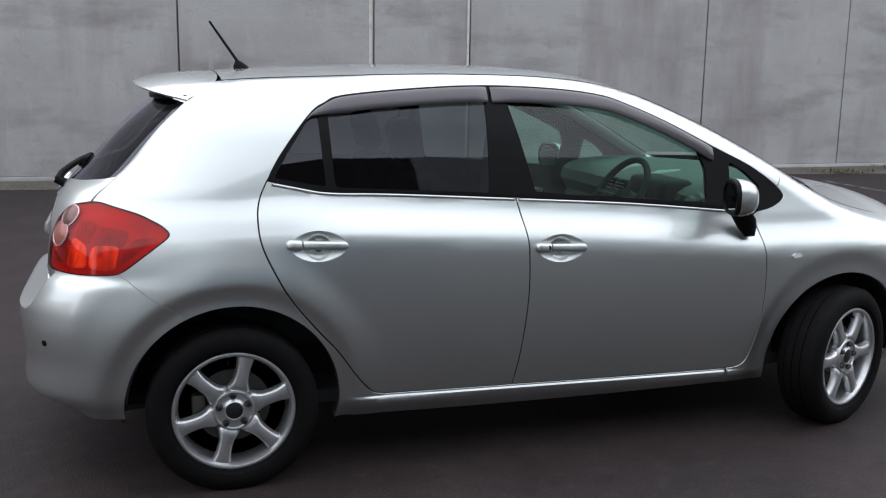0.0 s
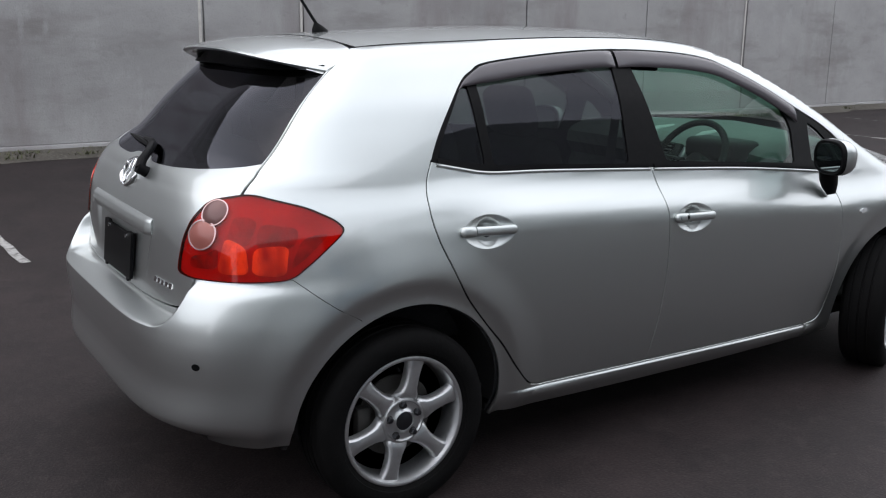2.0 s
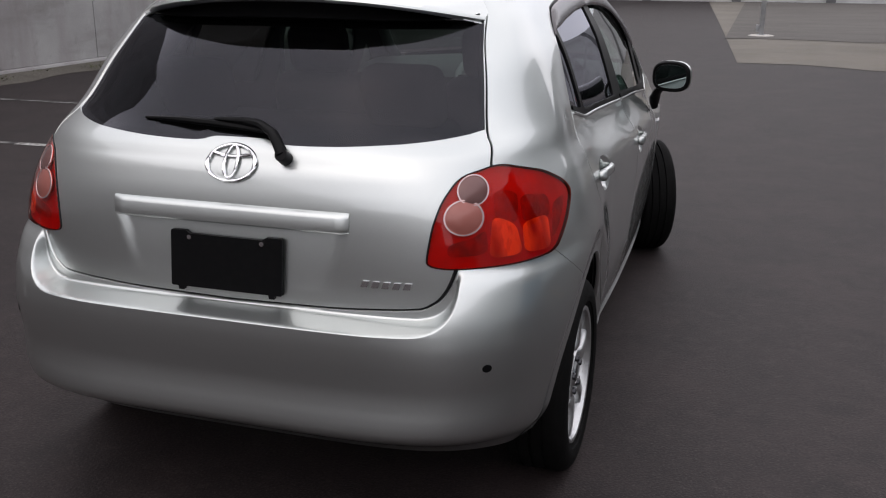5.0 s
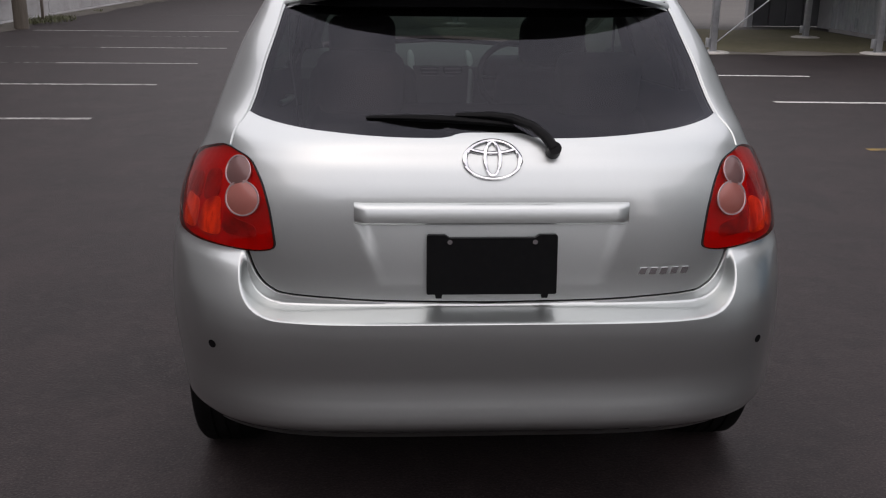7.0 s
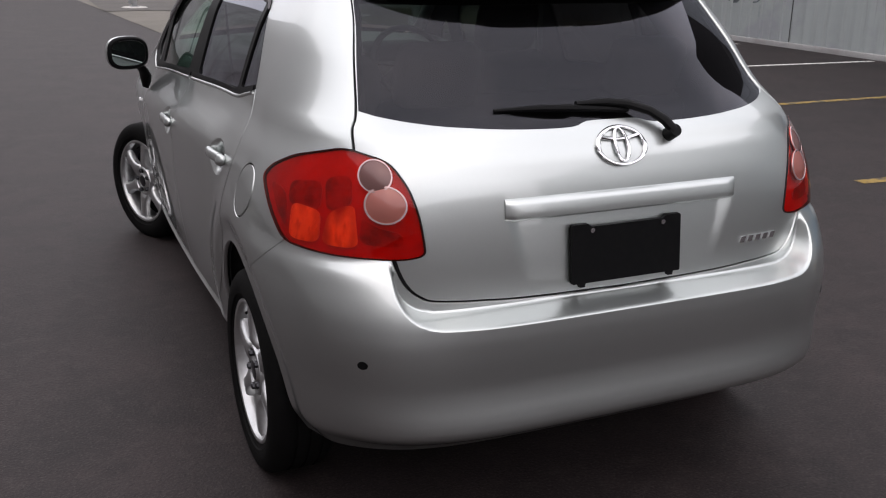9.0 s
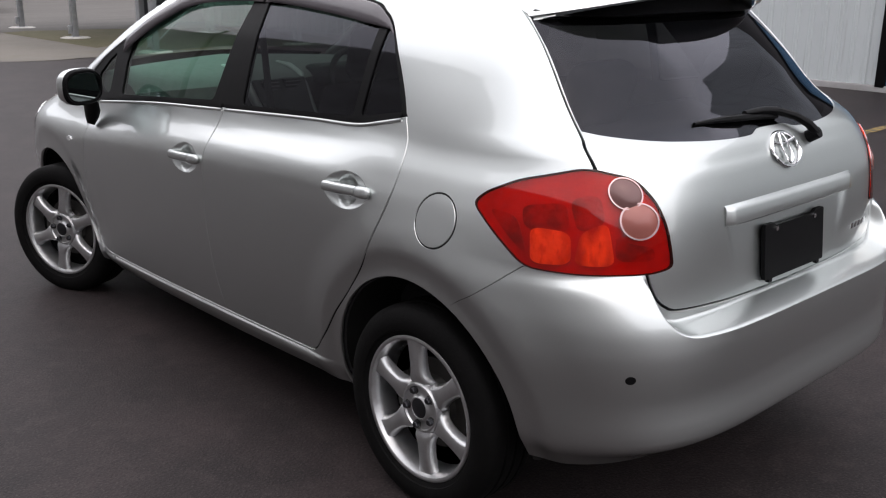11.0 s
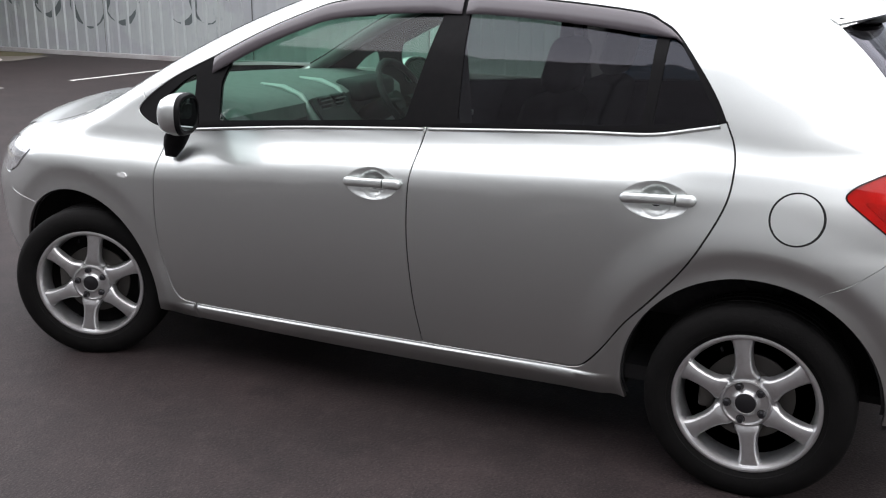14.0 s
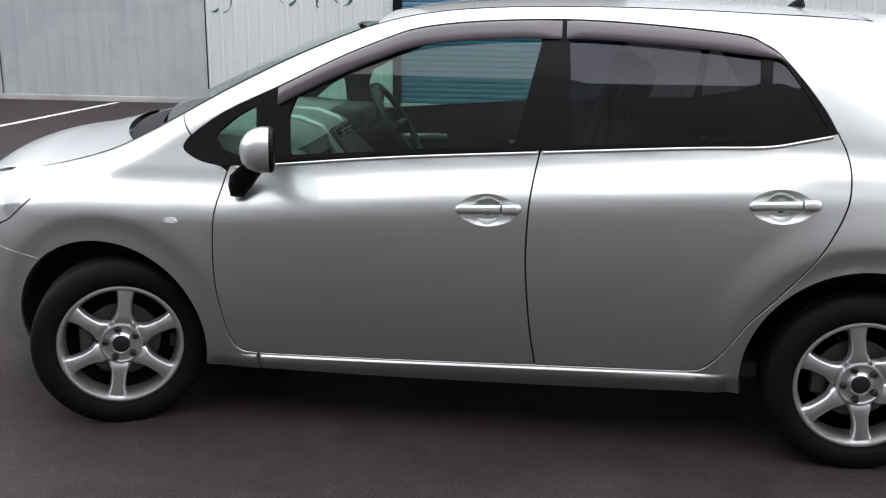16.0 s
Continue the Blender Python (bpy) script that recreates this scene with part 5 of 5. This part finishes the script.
# spoiler over the rear screen
xs = np.linspace(-0.557, 0.557, 45)
upper = []
for x in xs:
    s = abs(x) / 0.557
    yt, zt = -0.305 + 0.195 * s ** 3.6, 1.449 - 0.058 * s ** 2.4
    yl = 0.008 - 0.035 * s ** 6
    zl = float(top_at(min(abs(x), 0.50), yl)) - 0.001 - 0.34 * max(0, abs(x) - 0.50)
    zb = 1.378 + 0.0 * s
    yb = float(tail_at(abs(x), zb)) - 0.003
    ring = []
    for t in np.linspace(0, 1, 9):
        ring.append((x, yl + (yt - yl) * t, zl + (zt - zl) * t + 0.012 * math.sin(math.pi * t) * (1 - s ** 4)))
    ring += [(x, yt - 0.004, zt - 0.006), (x, yt + 0.004, zt - 0.013)]
    ring += [(x, yt + (yb - yt) * 0.35, zt - 0.016), (x, yt + (yb - yt) * 0.55, zt - 0.018)]
    ring += [(x, yl - 0.02, zt - 0.02), (x, yl, zl - 0.02)]
    upper.append(ring)
spoiler = part("spoiler", loft(upper), silver, car, "silver roof spoiler")
fair = B((-0.541, 1.396), (-0.48, 1.385), (-0.36, 1.379), (0.0, 1.381), (0.36, 1.379), (0.48, 1.385), (0.541, 1.396))
low = smooth_line(fair, 5)
bm = bmesh.new()
rows = []
for u, z in low:
    p, n = skin_at(u, z, 0.004)
    s = min(1.0, abs(p.x) / 0.557)
    yt, zt = -0.305 + 0.195 * s ** 3.6, 1.449 - 0.058 * s ** 2.4
    tip = Vector((p.x * 0.99, yt + 0.07 * (1 - s ** 5) + 0.01, zt - 0.0165))
    lip = p + Vector((0, -0.012, 0.004))
    rows.append([bm.verts.new(q) for q in (p, lip, lip.lerp(tip, 0.4) + Vector((0, 0.006, 0)), tip, tip + Vector((0, 0.03, 0.012)))])
for p, q in zip(rows, rows[1:]):
    for k in range(4):
        bm.faces.new((p[k], q[k], q[k + 1], p[k + 1]))
part("spoiler_fairing", bm, trim_black, spoiler, "black underside of the spoiler")

# rear wiper
pts = [(0.154, 1.049, 0.026), (0.135, 1.068, 0.028), (0.106, 1.088, 0.026), (0.055, 1.107, 0.022), (0.0, 1.116, 0.018), (-0.09, 1.119, 0.014)]
path = [skin_at(x, z, o)[0] for x, z, o in pts]
wiper = part("rear_wiper", sweep(path, [0.017, 0.016, 0.015, 0.015, 0.013, 0.008], 10, flat=0.8), trim_black, car, "black rear wiper arm and blade")
part("pivot", sweep([skin_at(0.154, 1.047, -0.005)[0], skin_at(0.154, 1.047, 0.036)[0]], [0.019, 0.017], 14), trim_black, wiper)
path = [skin_at(x, z, o)[0] for x, z, o in ((0.06, 1.103, 0.006), (-0.02, 1.108, 0.008), (-0.10, 1.112, 0.009), (-0.19, 1.116, 0.008), (-0.26, 1.118, 0.006), (-0.318, 1.118, 0.004))]
part("blade", sweep(path, [0.008, 0.010, 0.011, 0.010, 0.007, 0.0045], 8, flat=0.9), trim_black, wiper)

# bumper sensors, side markers
u0 = around(0.712, -0.614)
both("parking_sensor", sheet_mesh("parking_sensor", on(0.0012), circle(u0, 0.556, 0.0068, 0.0105, 20), (), 0.004, 0.004), trim_black, (rbumper, rbumper), "round dark parking sensor")
both("side_marker", sheet_mesh("side_marker", on(0.007), rounded(S((2.307, 0.757), (2.318, 0.770), (2.345, 0.770), (2.357, 0.760), (2.345, 0.753), (2.318, 0.751)), 0.006), (), 0.006, 0.012), lens_marker, CC, "small clear side marker lamp")
both("headlamp", sheet_mesh("headlamp", on(0.003), grown(head_lamp, -0.003), (), 0.02, 0.02), lens_white, CC, "clear headlamp")

# door mirrors
def mirror_ring(y, w, h, cx=0.0, cz=0.0, n=28, e=2.8):
    out = []
    for k in range(n):
        a = math.tau * k / n
        c, s = math.cos(a), math.sin(a)
        out.append((cx + w * math.copysign(abs(c) ** (2 / e), c), y, cz + h * math.copysign(abs(s) ** (2 / e), s)))
    return out


turn = pose(0.925, 1.982, 1.028, 0, 0, -15) @ Matrix.Diagonal((0.86, 1, 1, 1))
shell = loft([[turn @ Vector(p) for p in mirror_ring(y, w, h, cx, cz)] for y, w, h, cx, cz in
              ((-0.042, 0.103, 0.068, 0, 0), (-0.039, 0.107, 0.072, 0, 0), (-0.015, 0.109, 0.074, 0, 0), (0.012, 0.103, 0.069, -0.004, 0), (0.036, 0.086, 0.058, -0.008, -0.002), (0.054, 0.056, 0.038, -0.012, -0.004), (0.062, 0.022, 0.015, -0.016, -0.006))])
mirrors = pair("door_mirror", shell, silver, CC, "silver door mirror on a black foot")
pair("mirror_bezel", loft([[turn @ Vector(p) for p in mirror_ring(y, w, h)] for y, w, h in ((-0.034, 0.1082, 0.0732), (-0.042, 0.1072, 0.0722), (-0.049, 0.1010, 0.0660), (-0.050, 0.0915, 0.0565), (-0.038, 0.0905, 0.0555))], None, False), trim_black, mirrors)
pair("mirror_glass", extrude([(p[0], p[2]) for p in mirror_ring(0, 0.090, 0.055)], -0.0455, -0.0425, lambda a, b, d: turn @ Vector((a, d, b))), mirror_glass, mirrors, "mirror glass")
foot = []
for (x, y, z), a, b in ((Vector(p) + Vector((0, 0.025, -0.004)), a, b) for p, a, b in (((0.890, 1.965, 0.998), 0.040, 0.034), ((0.858, 2.000, 0.962), 0.046, 0.032), ((0.834, 2.040, 0.925), 0.050, 0.028), ((0.832, 2.055, 0.892), 0.042, 0.024), ((0.834, 2.068, 0.856), 0.022, 0.014))):
    foot.append([(x + b * math.cos(t), y + a * math.sin(t), z + 0.35 * b * math.cos(t)) for t in np.linspace(0, math.tau, 16, endpoint=False)])
pair("mirror_foot", loft(foot), trim_black, mirrors, "black plastic mirror foot")


# ---- wheels ----
AXLE_Z = 0.2965


def build_wheel(name, phase, label):
    """A wheel at the origin, its face towards +x."""
    hub = thing(name, label, "wheel")
    tread = [(-0.070, 0.3155), (-0.052, 0.3165), (-0.050, 0.309), (-0.044, 0.309), (-0.042, 0.317), (-0.014, 0.3175), (-0.012, 0.309), (-0.005, 0.309), (-0.003, 0.3175), (0.024, 0.3175), (0.026, 0.309), (0.033, 0.309), (0.035, 0.317), (0.056, 0.3165), (0.070, 0.3145)]
    wallo = [(0.086, 0.306), (0.097, 0.290), (0.103, 0.265), (0.1035, 0.245), (0.099, 0.226), (0.094, 0.224), (0.090, 0.214), (0.083, 0.208), (0.07, 0.20), (0.0, 0.195)]
    squat = lambda profile: [(x * (0.94 if abs(x) > 0.08 else 1), 0.2185 + (r - 0.208) * 0.80 if r > 0.208 else r) for x, r in profile]
    tyre = part("tyre", lathe(squat([(0.0, 0.19), (-0.07, 0.20), (-0.083, 0.208), (-0.099, 0.226), (-0.1035, 0.25), (-0.097, 0.29), (-0.086, 0.306)]) + squat(tread + wallo), 84), rubber, hub, "worn black tyre")
    for v in tyre.data.vertices:
        sink = max(0.0, -AXLE_Z - v.co.z)
        v.co.z += sink
        v.co.x += math.copysign(0.5 * sink, v.co.x)
    part("rim", lathe([(-0.080, 0.2175), (-0.084, 0.212), (-0.078, 0.200), (-0.03, 0.190), (0.03, 0.1920), (0.056, 0.1945), (0.068, 0.1975), (0.078, 0.2020), (0.0835, 0.2045), (0.0855, 0.2085), (0.0860, 0.2125), (0.0845, 0.2165), (0.081, 0.2185), (0.076, 0.2170), (0.06, 0.2080), (-0.06, 0.205)], 72), alloy, hub, "silver six-spoke alloy rim")
    for k in range(6):
        a = math.tau * k / 6 + phase
        secs = []
        for r, hw, top, th in ((r, hw * 0.90, top + 0.008, th) for r, hw, top, th in ((0.050, 0.030, 0.054, 0.03), (0.066, 0.040, 0.056, 0.03), (0.076, 0.0425, 0.061, 0.03), (0.086, 0.0400, 0.066, 0.030), (0.095, 0.0340, 0.068, 0.030), (0.112, 0.0285, 0.0687, 0.030), (0.138, 0.0265, 0.0690, 0.030), (0.165, 0.0280, 0.0685, 0.030), (0.183, 0.0315, 0.0675, 0.026), (0.205, 0.0420, 0.064, 0.02))):
            ring = []
            for y, d in ((-hw * 1.12, -th), (-hw, -0.0105), (-hw * 0.80, -0.0022), (-hw * 0.68, 0), (hw * 0.68, 0), (hw * 0.80, -0.0022), (hw, -0.0105), (hw * 1.12, -th)):
                ring.append((top + d, r * math.cos(a) - y * math.sin(a), r * math.sin(a) + y * math.cos(a)))
            secs.append(ring)
        part("spoke", loft(secs), alloy, hub)
    face = [part("hub_disc", lathe([(0.02, 0.080), (0.052, 0.080), (0.0645, 0.072), (0.0655, 0.067), (0.0600, 0.0635), (0.0580, 0.046), (0.0610, 0.0385), (0.0660, 0.0345), (0.0672, 0.0325), (0.0665, 0.0308), (0.064, 0.0300), (0.064, 0.001)], 48), alloy, hub)]
    face.append(part("centre_cap", lathe([(0.060, 0.0298), (0.0655, 0.0298), (0.0675, 0.0250), (0.0685, 0.001)], 28), nut_mat, hub, "dark blue-black centre cap"))
    for k in range(5):
        a = math.tau * k / 5 + phase + 0.3
        y, z = 0.0545 * math.cos(a), 0.0545 * math.sin(a)
        # dark disc round the nut: a pocket's shade as colour, no recess cut
        bm = lathe([(0.050, 0.0135), (0.0598, 0.0135), (0.0600, 0.0120), (0.0590, 0.0105), (0.0590, 0.0005)], 18)
        bmesh.ops.translate(bm, verts=bm.verts, vec=(0, y, z))
        face.append(part("nut_well", bm, alloy_dark, hub))
        bm = lathe([(0.056, 0.0112), (0.0705, 0.0112), (0.0740, 0.0085), (0.0745, 0.0005)], 6)
        bmesh.ops.translate(bm, verts=bm.verts, vec=(0, y, z))
        face.append(part("wheel_nut", bm, nut_mat, hub))
    for ob in face:
        ob.location.x = 0.009
    part("brake_disc", lathe([(-0.012, 0.07), (-0.012, 0.135), (0.010, 0.135), (0.010, 0.088), (0.03, 0.078), (0.03, 0.001)], 48), alloy_dark, hub, "rusty brake disc")
    part("brake_shield", lathe([(-0.05, 0.172), (-0.035, 0.172), (-0.035, 0.001)], 40), liner, hub)
    part("caliper", box(-0.035, 0.032, -0.145, -0.095, -0.055, 0.055, 0.012), alloy_dark, hub)
    va = phase + math.radians(20)
    part("valve", sweep([(0.060, 0.180 * math.cos(va), 0.180 * math.sin(va)), (0.074, 0.172 * math.cos(va), 0.172 * math.sin(va))], 0.004, 8), trim_black, hub)
    return hub


STEER = 22
for nm, (x, y), rz, ph in (("wheel_rear_right", (0.767, 0.0), 0, 76), ("wheel_rear_left", (-0.767, 0.0), 180, 98), ("wheel_front_right", (0.762, 2.612), STEER, 60), ("wheel_front_left", (-0.762, 2.572), 180 + STEER, 82)):
    w = build_wheel("wheel", math.radians(ph), "")
    for key in ("label", "category"):
        if key in w:
            del w[key]
    w.parent = car
    w.matrix_basis = pose(x, y, AXLE_Z, 0, 0, rz)

# wheel housings and underbody
for sx in (1, -1):
    for cy, r, ring in ((0.006, 0.385, ARCH_R), (2.612, 0.376, ARCH_F)):
        rim_x = skin(np.array([q[0] for q in ring]), np.array([q[1] for q in ring]))[0][:, 0]
        bm = bmesh.new()
        rows = []
        for a in np.linspace(-8, 188, 40):
            c, s = math.cos(math.radians(a)), math.sin(math.radians(a))
            xo = float(np.interp(a % 360, np.arange(72) * 5.0, rim_x)) - 0.008
            rows.append([bm.verts.new((sx * x, cy + rr * c, 0.31 + rr * s)) for x, rr in ((xo, r - 0.003), (xo - 0.012, r + 0.008), (0.52, r + 0.01), (0.50, r - 0.02), (0.50, 0.02))])
        for p, q in zip(rows, rows[1:]):
            for k in range(4):
                bm.faces.new((p[k], p[k + 1], q[k + 1], q[k]))
        part("arch_liner", bm, liner, car)
    part("sill_underside", box(min(sx * 0.50, sx * 0.72), max(sx * 0.50, sx * 0.72), 0.40, 2.20, 0.20, 0.23, 0.01), liner, car)
    part("mud_bracket", box(sx * 0.80 - 0.02, sx * 0.80 + 0.02, -0.375, -0.345, 0.425, 0.455, 0.006), alloy_dark, car)
part("underbody", box(-0.50, 0.50, -0.15, 3.0, 0.19, 0.24, 0.02), liner, car)
part("bumper_underside", box(-0.62, 0.62, -0.46, -0.28, 0.27, 0.30, 0.01), liner, car)
part("exhaust_pipe", sweep([(0.52, -0.30, 0.245), (0.54, -0.40, 0.25), (0.55, -0.48, 0.25)], 0.024, 14), alloy_dark, car, "dull exhaust tail pipe")

# ---- cabin ----
for sx in (1, -1):
    pts = [(sx * (float(rail_x(y)) - 0.004), y, float(top_at(rail_x(y), y)) - 0.034) for y in np.linspace(0.02, 2.40, 50)]
    part("inner_rail", sweep(pts[:36], 0.034, 10), cabin_dark, car)
    part("pillar_trim", sweep(pts[35:], 0.031, 10), cabin_grey, car)
part("cabin_floor", box(-0.70, 0.70, -0.30, 2.5, 0.25, 0.30), cabin_dark, car)
part("bulkhead", box(-0.70, 0.70, 2.25, 2.35, 0.28, 0.86, 0.02), cabin_dark, car)
part("boot_floor", box(-0.52, 0.52, -0.56, 0.10, 0.55, 0.60), cabin_dark, car)


dash_secs = []
for x in np.linspace(-0.70, 0.70, 29):
    hood = 0.032 * math.exp(-((x - 0.36) / 0.16) ** 2)
    s = abs(x) / 0.70
    dash_secs.append([(x, y, z) for y, z in ((2.24, 0.60), (2.43 - 0.16 * s * s, 1.075 - 0.03 * s), (2.20, 1.06 - 0.015 * s), (2.05, 1.035 + 0.4 * hood), (1.97, 1.012 + 0.8 * hood), (1.935 - 0.5 * hood, 0.985 + hood), (1.925, 0.93), (1.965, 0.87), (1.93, 0.76), (1.98, 0.62))])
dash = part("dashboard", loft(dash_secs), cabin_grey, car, "grey moulded dashboard")
part("centre_stack", loft([[(x * k, y, z) for x, y, z in ((-0.14, 1.92, 1.0), (0.14, 1.92, 1.0), (0.11, 1.74, 0.70), (0.08, 1.45, 0.57), (-0.08, 1.45, 0.57), (-0.11, 1.74, 0.70))] for k in (0.7, 1.0)] + [[(x, y + 0.10, z - 0.06) for x, y, z in ((-0.14, 1.92, 1.0), (0.14, 1.92, 1.0), (0.11, 1.74, 0.70), (0.08, 1.45, 0.57), (-0.08, 1.45, 0.57), (-0.11, 1.74, 0.70))]]), cabin_dark, dash)
for sx in (-1, 1):
    part("silver_arch", sweep([(sx * 0.15, 2.16, 1.045), (sx * 0.15, 2.05, 1.036), (sx * 0.15, 1.97, 1.005), (sx * 0.145, 1.91, 0.92), (sx * 0.13, 1.80, 0.78), (sx * 0.10, 1.55, 0.61)], [0.012, 0.018, 0.021, 0.021, 0.019, 0.016], 10), cabin_silver, dash, "curved silver console trim")
    part("air_vent", box(sx * 0.058 - 0.048, sx * 0.058 + 0.048, 1.895, 1.94, 0.935, 1.002, 0.014), trim_black, dash)
    for k in range(3):
        part("vent_slat", box(sx * 0.058 - 0.040, sx * 0.058 + 0.040, 1.890, 1.898, 0.950 + k * 0.017, 0.955 + k * 0.017), cabin_grey, dash)
part("instrument_hood", box(0.20, 0.52, 1.86, 2.02, 0.95, 1.048, 0.03, 3), cabin_dark, dash)
wheel_m = pose(0.36, 1.73, 0.968, 58, 0, 0)
ring = [wheel_m @ Vector((0.183 * math.cos(a), 0.183 * math.sin(a), 0)) for a in np.linspace(0, math.tau, 40, endpoint=False)]
steer = part("steering_wheel", sweep(ring, 0.015, 10, True), cabin_dark, car, "dark leather steering wheel")
for a in (0, 180, 250, 290):
    v = Vector((math.cos(math.radians(a)), math.sin(math.radians(a)), 0))
    part("spoke", sweep([wheel_m @ (v * 0.05 + Vector((0, 0, -0.02))), wheel_m @ (v * 0.178)], [0.022, 0.014], 8, flat=0.5), cabin_dark, steer)
part("airbag_pad", lathe([(-0.03, 0.02), (-0.03, 0.075), (0.0, 0.07), (0.012, 0.045), (0.014, 0.001)], 24, "z"), cabin_dark, steer)
steer.children[-1].matrix_basis = wheel_m
part("column", sweep([(0.36, 1.76, 0.95), (0.36, 1.98, 0.84)], 0.05, 14), cabin_dark, steer)


def build_seat(cx, y0, w, name, lean, label):
    """Cushion, leaning backrest, headrest on two rods."""
    seat = new(name)
    tagged(seat, label)
    part("cushion", box(cx - w, cx + w, y0, y0 + 0.50, 0.44, 0.60, 0.05, 3), seat_cloth, seat)
    m = Matrix.Translation((cx, y0 + 0.06, 0.55)) @ Matrix.Rotation(radians(lean), 4, "X")
    bm = box(-w, w, -0.12, 0.02, 0.0, 0.60, 0.05, 3)
    for v in bm.verts:
        k = max(0, v.co.z) / 0.60
        v.co.x *= 1 - 0.18 * k
    bmesh.ops.transform(bm, matrix=m, verts=bm.verts)
    part("backrest", bm, seat_cloth, seat)
    return seat, m


def headrest(seat, m, x, top=0.80):
    bm = box(x - 0.125, x + 0.125, -0.09, 0.01, top - 0.19, top, 0.045, 3)
    bmesh.ops.transform(bm, matrix=m, verts=bm.verts)
    part("headrest", bm, seat_cloth, seat)
    for dx in (-0.055, 0.055):
        part("headrest_rod", sweep([m @ Vector((x + dx, -0.045, 0.56)), m @ Vector((x + dx, -0.045, top - 0.17))], 0.006, 8), chrome, seat)


for sx in (1, -1):
    seat, m = build_seat(sx * 0.36, 0.92, 0.245, "front_seat", 16, "charcoal cloth front seat")
    seat.parent = car
    headrest(seat, m, 0.0)
bench, m = build_seat(0.0, 0.02, 0.60, "rear_bench", 20, "charcoal cloth rear bench")
bench.parent = car
for x in (-0.34, 0.34):
    headrest(bench, m, x, 0.77)
for sx in (1, -1):
    part("seat_belt", sweep([(sx * 0.66, 1.02, 1.32), (sx * 0.655, 1.0, 1.10), (sx * 0.60, 0.98, 0.60)], 0.022, 6, flat=0.15), cabin_grey, car)
    part("inner_door_pull", sweep([(sx * 0.765, 1.84, 0.85), (sx * 0.735, 1.78, 0.86), (sx * 0.735, 1.62, 0.865), (sx * 0.765, 1.56, 0.86)], 0.014, 10), cabin_silver, car)
part("interior_mirror", box(-0.12, 0.12, 1.735, 1.76, 1.335, 1.395, 0.012), trim_black, car, "black interior mirror")
part("mirror_stem", sweep([(0, 1.76, 1.37), (0, 1.83, 1.405)], 0.010, 8), trim_black, car)
for sx in (1, -1):
    part("sun_visor", box(sx * 0.36 - 0.19, sx * 0.36 + 0.19, 1.52, 1.70, 1.395, 1.412, 0.006), headliner, car)
